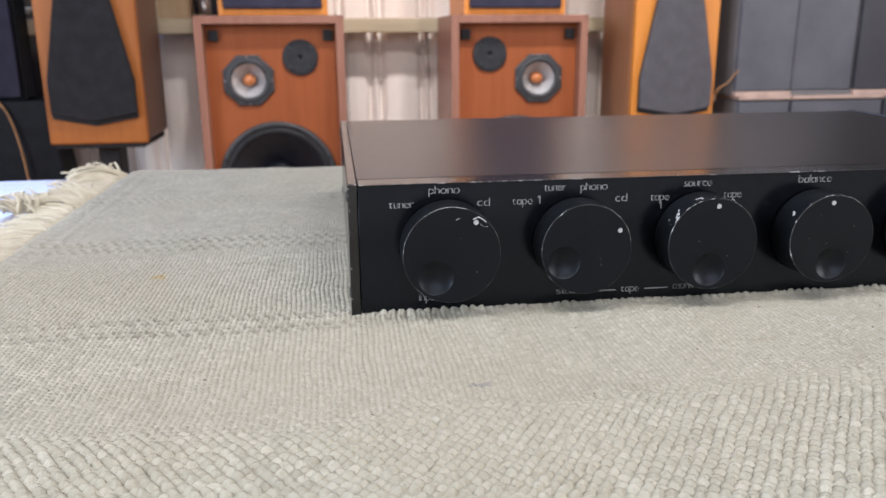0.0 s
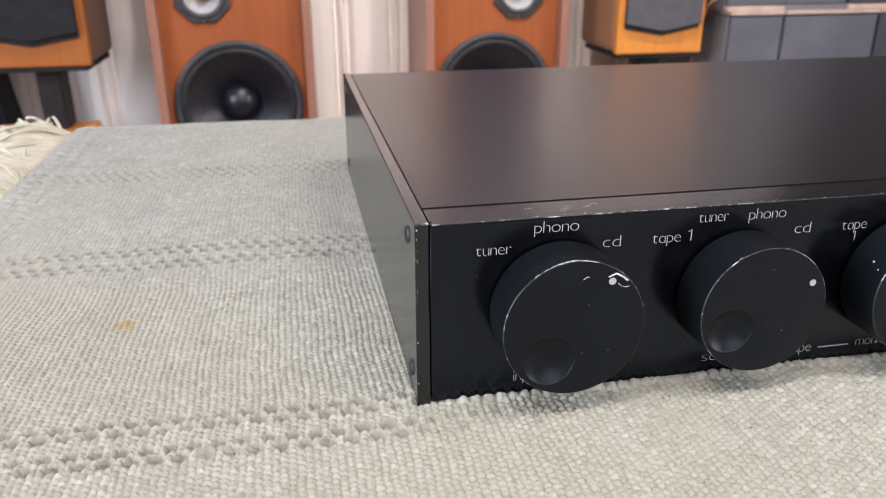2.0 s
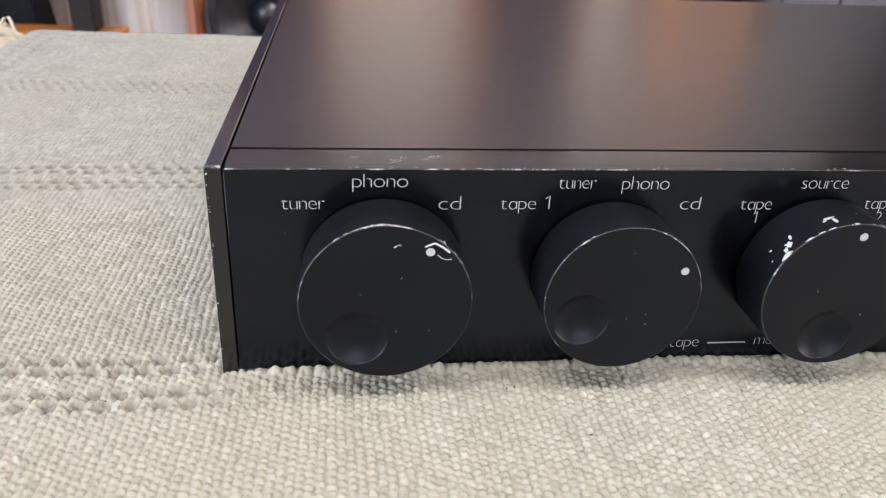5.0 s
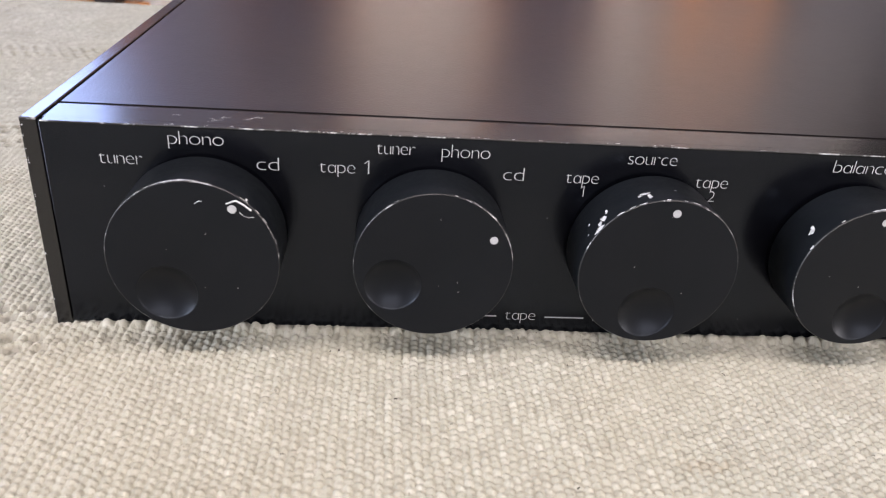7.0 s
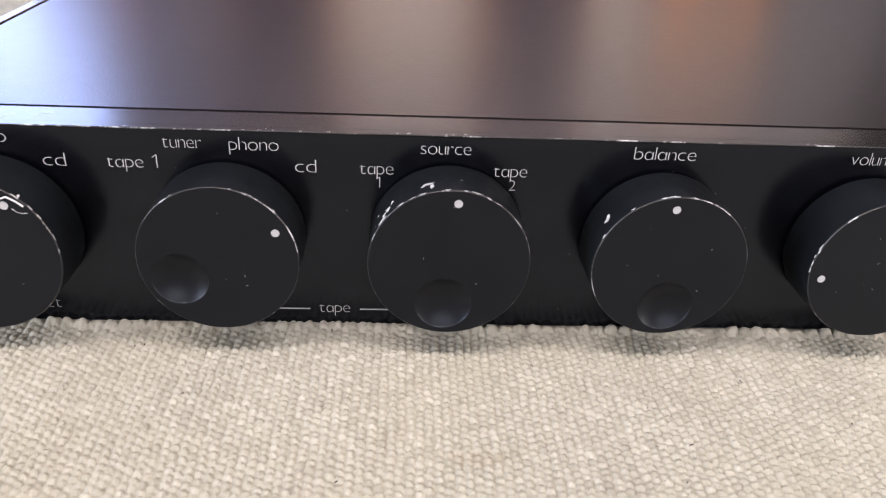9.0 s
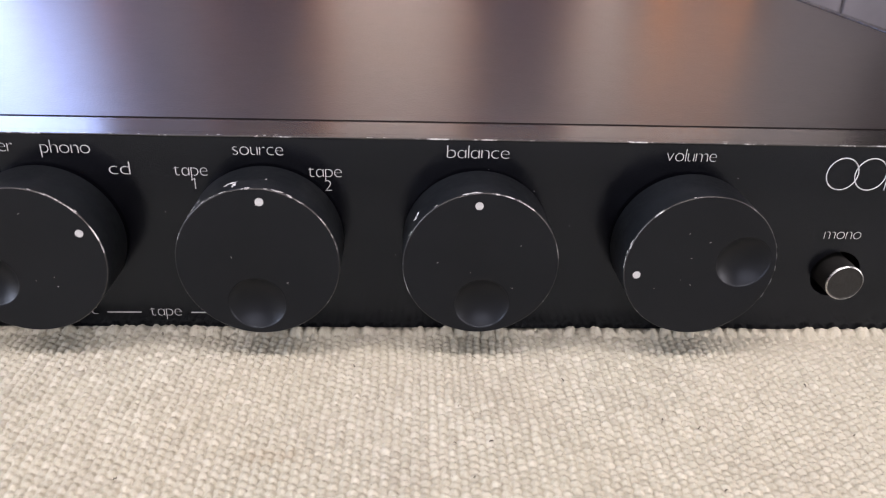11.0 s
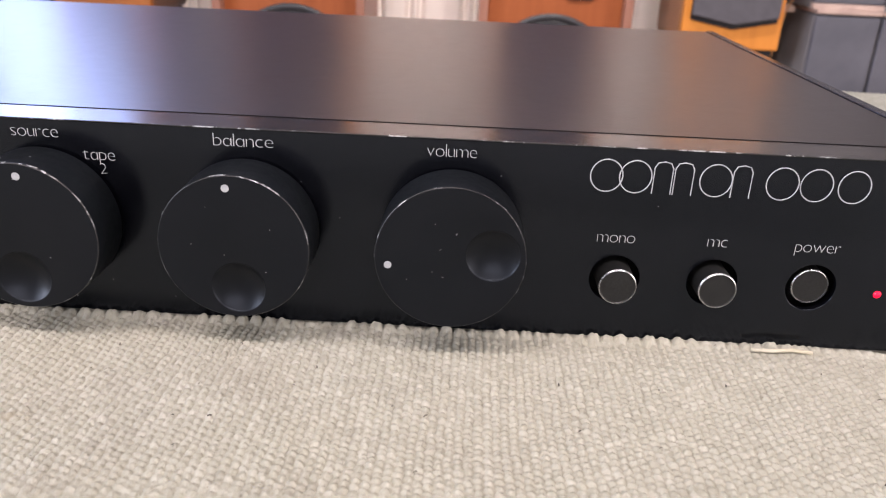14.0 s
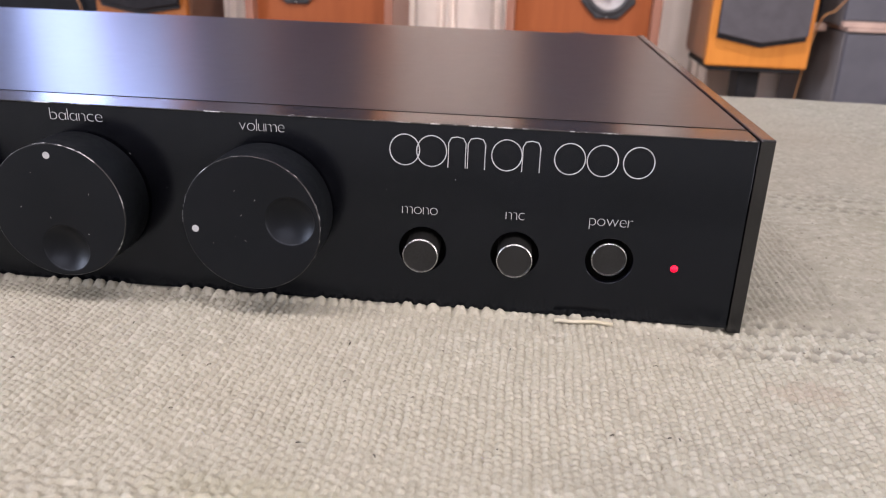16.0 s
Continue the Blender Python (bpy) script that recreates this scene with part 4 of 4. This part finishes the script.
    part("surround", lathe([(0.144, -0.006), (0.139, -0.012), (0.131, -0.013), (0.124, -0.006)], 72), M_BLACK, wf, "black rubber surround", smooth=True)
    part("cone", lathe([(0.125, -0.006), (0.095, 0.012), (0.065, 0.034), (0.044, 0.052)], 72), M_CONE, wf, "black paper cone", smooth=True)
    part("dust_cap", lathe([(0.046, 0.052), (0.043, 0.036), (0.034, 0.022), (0.020, 0.013), (0, 0.010)], 40), M_CONE, wf, "shiny black dust cap", smooth=True)
    for k in range(8):
        a = radians(22.5 + 45 * k)
        part("bolt", lathe([(0, -0.014), (0.004, -0.0135), (0.0045, -0.010)], 10), M_BLACK, wf, at=pose(0.150 * math.cos(a), 0, 0.150 * math.sin(a)), smooth=True)
    low_stand(x0, x1, yf + 0.01, yr, z0)


teak_speaker(-0.352, 0.029, (-0.226, 0.014), (-0.088, 0.072), (-0.161, -0.254))
teak_speaker(0.313, 0.690, (0.562, 0.010), (0.424, 0.076), (0.499, -0.250))


def boxed_speaker(x0, x1, z0, z1, y0, y1):
    t = thing("bookshelf_speaker", "orange wooden loudspeaker with navy grille on a teak speaker", "loudspeaker", group="upper speakers")
    part("cabinet", box(x0, x1, y0, y1, z0, z1, 0.004), M_HONEY, t)
    part("grille", box(x0 + 0.014, x1 - 0.014, y0 - 0.012, y0 + 0.001, z0 + 0.017, z1 - 0.017, 0.005), M_NAVY, t, "navy cloth grille")


boxed_speaker(-0.291, -0.011, 0.179, 0.70, 1.83, 2.10)
boxed_speaker(0.352, 0.632, 0.179, 0.70, 1.83, 2.10)


def monitor(x0, x1, zb, tip, stem, wood, cloth, side):
    """Honey-coloured speaker with a tapering grille, on a black column."""
    z1, zg, yf, yr = 0.50, 0.36, 1.72, 1.99
    cx = (x0 + x1) / 2
    t = thing("monitor_speaker", "honey-coloured wooden loudspeaker with tapered grey grille on a column", "loudspeaker", group="monitor speakers")
    part("cabinet", box(x0, x1, yf + 0.02, yr, zb, z1, 0.02, 4), side, t, "brown veneered cabinet", smooth=False)
    part("front", box(x0, x1, yf, yf + 0.0225, zb, z1, 0.004), wood, t, "honey-coloured wooden front")
    w = (x1 - x0) / 2 - 0.016
    out = [(cx, tip), (cx + w, tip + 0.019), (cx + w, tip + 0.10), (cx + w * 0.38, zg - 0.02), (cx - w * 0.38, zg - 0.02), (cx - w, tip + 0.10), (cx - w, tip + 0.019)]
    part("grille", prism(out, yf - 0.018, yf - 0.006, 0.003), cloth, t, "grey cloth grille")
    part("grille_frame", prism([(x, z - (0.011 if z < tip + 0.05 else 0)) for x, z in out], yf - 0.0062, yf + 0.001, 0.001), M_BLACK, t, "black grille frame")
    part("column_top", box(x0 + 0.01, x1 - 0.01, yf + 0.01, yr - 0.02, zb - 0.012, zb - 0.0002, 0.002), M_BLACK, t)
    s = thing("speaker_column", "black speaker column under a monitor speaker", "stand", group="columns")
    part("column", box(stem[0], stem[1], yf + 0.06, yf + 0.14, stem[2], zb - 0.012, 0.004), M_BLACK, s)
    if stem[2] < FLOOR + 0.1:
        part("foot", box(cx - 0.12, cx + 0.12, yf, yf + 0.22, FLOOR, stem[2], 0.003), M_BLACK, s)


# the left one takes the darkened copies, its weaker light being in the colours
monitor(-0.706, -0.472, -0.130, -0.074, (-0.612, -0.560, -0.285), M_RED_HONEY_DIM, M_GRILLE_DIM, M_BROWN_DIM)
monitor(0.792, 1.026, -0.142, -0.085, (0.888, 0.940, FLOOR + 0.02), M_HONEY, M_GRILLE, M_BROWN)
low = thing("wooden_cabinet", "low honey-coloured wooden cabinet standing on the floor", "cabinet")
part("body", box(-0.90, -0.515, 1.36, 1.86, FLOOR, -0.303, 0.004), M_BROWN, low)
part("top", box(-0.91, -0.505, 1.35, 1.87, -0.303, -0.285, 0.003), M_HONEY, low)

# grey cabinets, two rows
LOW = [(1.098, 1.250), (1.254, 1.530), (1.534, 1.83)]
UP = [(1.089, 1.253), (1.258, 1.440), (1.445, 1.62), (1.624, 1.83)]
for x0, x1 in LOW:
    g = thing("grey_cabinet", "dull grey painted speaker cabinet standing on the floor", "cabinet", group="lower grey cabinets")
    part("body", box(x0, x1, 1.73, 2.14, FLOOR, -0.052, 0.003), M_GREY_SIDE, g)
    part("front", box(x0 + 0.002, x1 - 0.002, 1.715, 1.7305, FLOOR + 0.01, -0.056, 0.003), M_GREY_DARK if x0 > 1.5 else M_GREY, g, "grey front board")
    part("top_edge", box(x0, x1, 1.712, 2.142, -0.051, -0.042, 0.002), M_PINK, g, "pinkish wooden top edge")
for i, (x0, x1) in enumerate(UP):
    g = thing("grey_cabinet", "dull grey painted speaker cabinet standing on another one", "cabinet", group="upper grey cabinets")
    dy = (0.0, 0.012, 0.004, 0.01)[i]
    part("body", box(x0, x1, 1.74 + dy, 2.10, -0.0415, 0.55, 0.003), M_GREY_SIDE, g)
    part("front", box(x0 + 0.001, x1 - 0.001, 1.725 + dy, 1.7405 + dy, -0.028, 0.54, 0.003), (M_GREY, M_GREY, M_GREY_DARK, M_GREY_DARK)[i], g, "grey front board")
    part("bottom_edge", box(x0, x1, 1.722 + dy, 1.7405 + dy, -0.0415, -0.029, 0.001), M_GREY_SIDE if i == 1 else M_PINK, g, "pale edge")
slim = thing("slim_speaker", "slim black loudspeaker beside the grey cabinets", "loudspeaker")
part("body", box(1.034, 1.081, 1.86, 2.08, -0.045, 0.50, 0.004), M_DARKBOX, slim)
part("shelf_plate", box(1.030, 1.0965, 1.84, 2.12, -0.062, -0.0455, 0.002), M_PINK, slim, "pale wooden plate")

# dark cabinets at the other end
d1 = thing("dark_speaker", "tall navy-black loudspeaker standing on a black cabinet", "loudspeaker")
part("body", box(-1.25, -0.845, 2.00, 2.08, -0.0385, 0.33, 0.004), M_DARKBOX, d1)
part("grille", box(-1.24, -0.855, 1.985, 2.0005, -0.03, 0.32, 0.004), M_NAVY, d1, "navy cloth grille")
d2 = thing("black_cabinet", "black cabinet standing on the floor", "cabinet")
side = [(-1.30, FLOOR), (-0.69, FLOOR), (-0.79, -0.039), (-1.30, -0.039)]
part("body", prism(side, 1.975, 2.09, 0.003), M_DARKBOX, d2)
part("front", prism([(x * 0.998, z + (0.01 if z < -0.5 else -0.003)) for x, z in side], 1.96, 1.9752, 0.002), M_DARKBOX, d2)


def cable(name, label, pts, r, mat):
    fine = []
    for i in range(len(pts) - 1):
        p0, p1, p2, p3 = (Vector(pts[max(0, min(len(pts) - 1, i + k))]) for k in (-1, 0, 1, 2))
        for s in range(8):
            u = s / 8
            fine.append(0.5 * ((2 * p1) + (p2 - p0) * u + (2 * p0 - 5 * p1 + 4 * p2 - p3) * u * u + (3 * p1 - p0 - 3 * p2 + p3) * u ** 3))
    fine.append(Vector(pts[-1]))
    tagged(part(name, tube(fine, r, 8), mat, smooth=True), label, "cable")


cable("speaker_cable", "orange speaker cable hanging over a black cabinet", [(-1.02, 2.06, -0.034), (-0.96, 1.98, -0.034), (-0.90, 1.952, -0.045), (-0.868, 1.945, -0.12), (-0.850, 1.94, -0.26), (-0.845, 1.935, -0.50), (-0.85, 1.93, FLOOR + 0.005)], 0.0032, M_CABLE)
cable("speaker_cable", "orange speaker cable running to the grey cabinets", [(1.093, 1.722, 0.030), (1.070, 1.735, -0.006), (1.040, 1.75, -0.052), (1.033, 1.80, -0.30), (1.035, 1.82, FLOOR + 0.005)], 0.0019, M_CABLE)

# on the shelf
cable("coiled_cable", "coil of pale grey cable lying on the shelf", [(-0.93 + (0.05 + 0.002 * k) * math.cos(0.9 * k), 2.117 + 0.026 * math.sin(0.9 * k), 0.1835 + 0.0011 * k) for k in range(24)], 0.0045, M_CORD)
cb = thing("cardboard_box", "brown cardboard box on the shelf", "box")
part("carton", box(-0.62, -0.40, 2.085, 2.15, 0.178, 0.33, 0.003), M_CARD, cb)
part("tape_strip", box(-0.52, -0.49, 2.0835, 2.0855, 0.179, 0.32), M_SHELF, cb)
tin = thing("metal_tin", "small silver tin on the shelf", "tin")
part("body", lathe([(0, -0.03), (0.018, -0.03), (0.018, 0.03), (0, 0.03)], 24, m=Matrix.Translation((-0.365, 2.12, 0.2085)) @ pose(0, 0, 0, 90, 0, 0)), M_RING, tin, smooth=True)
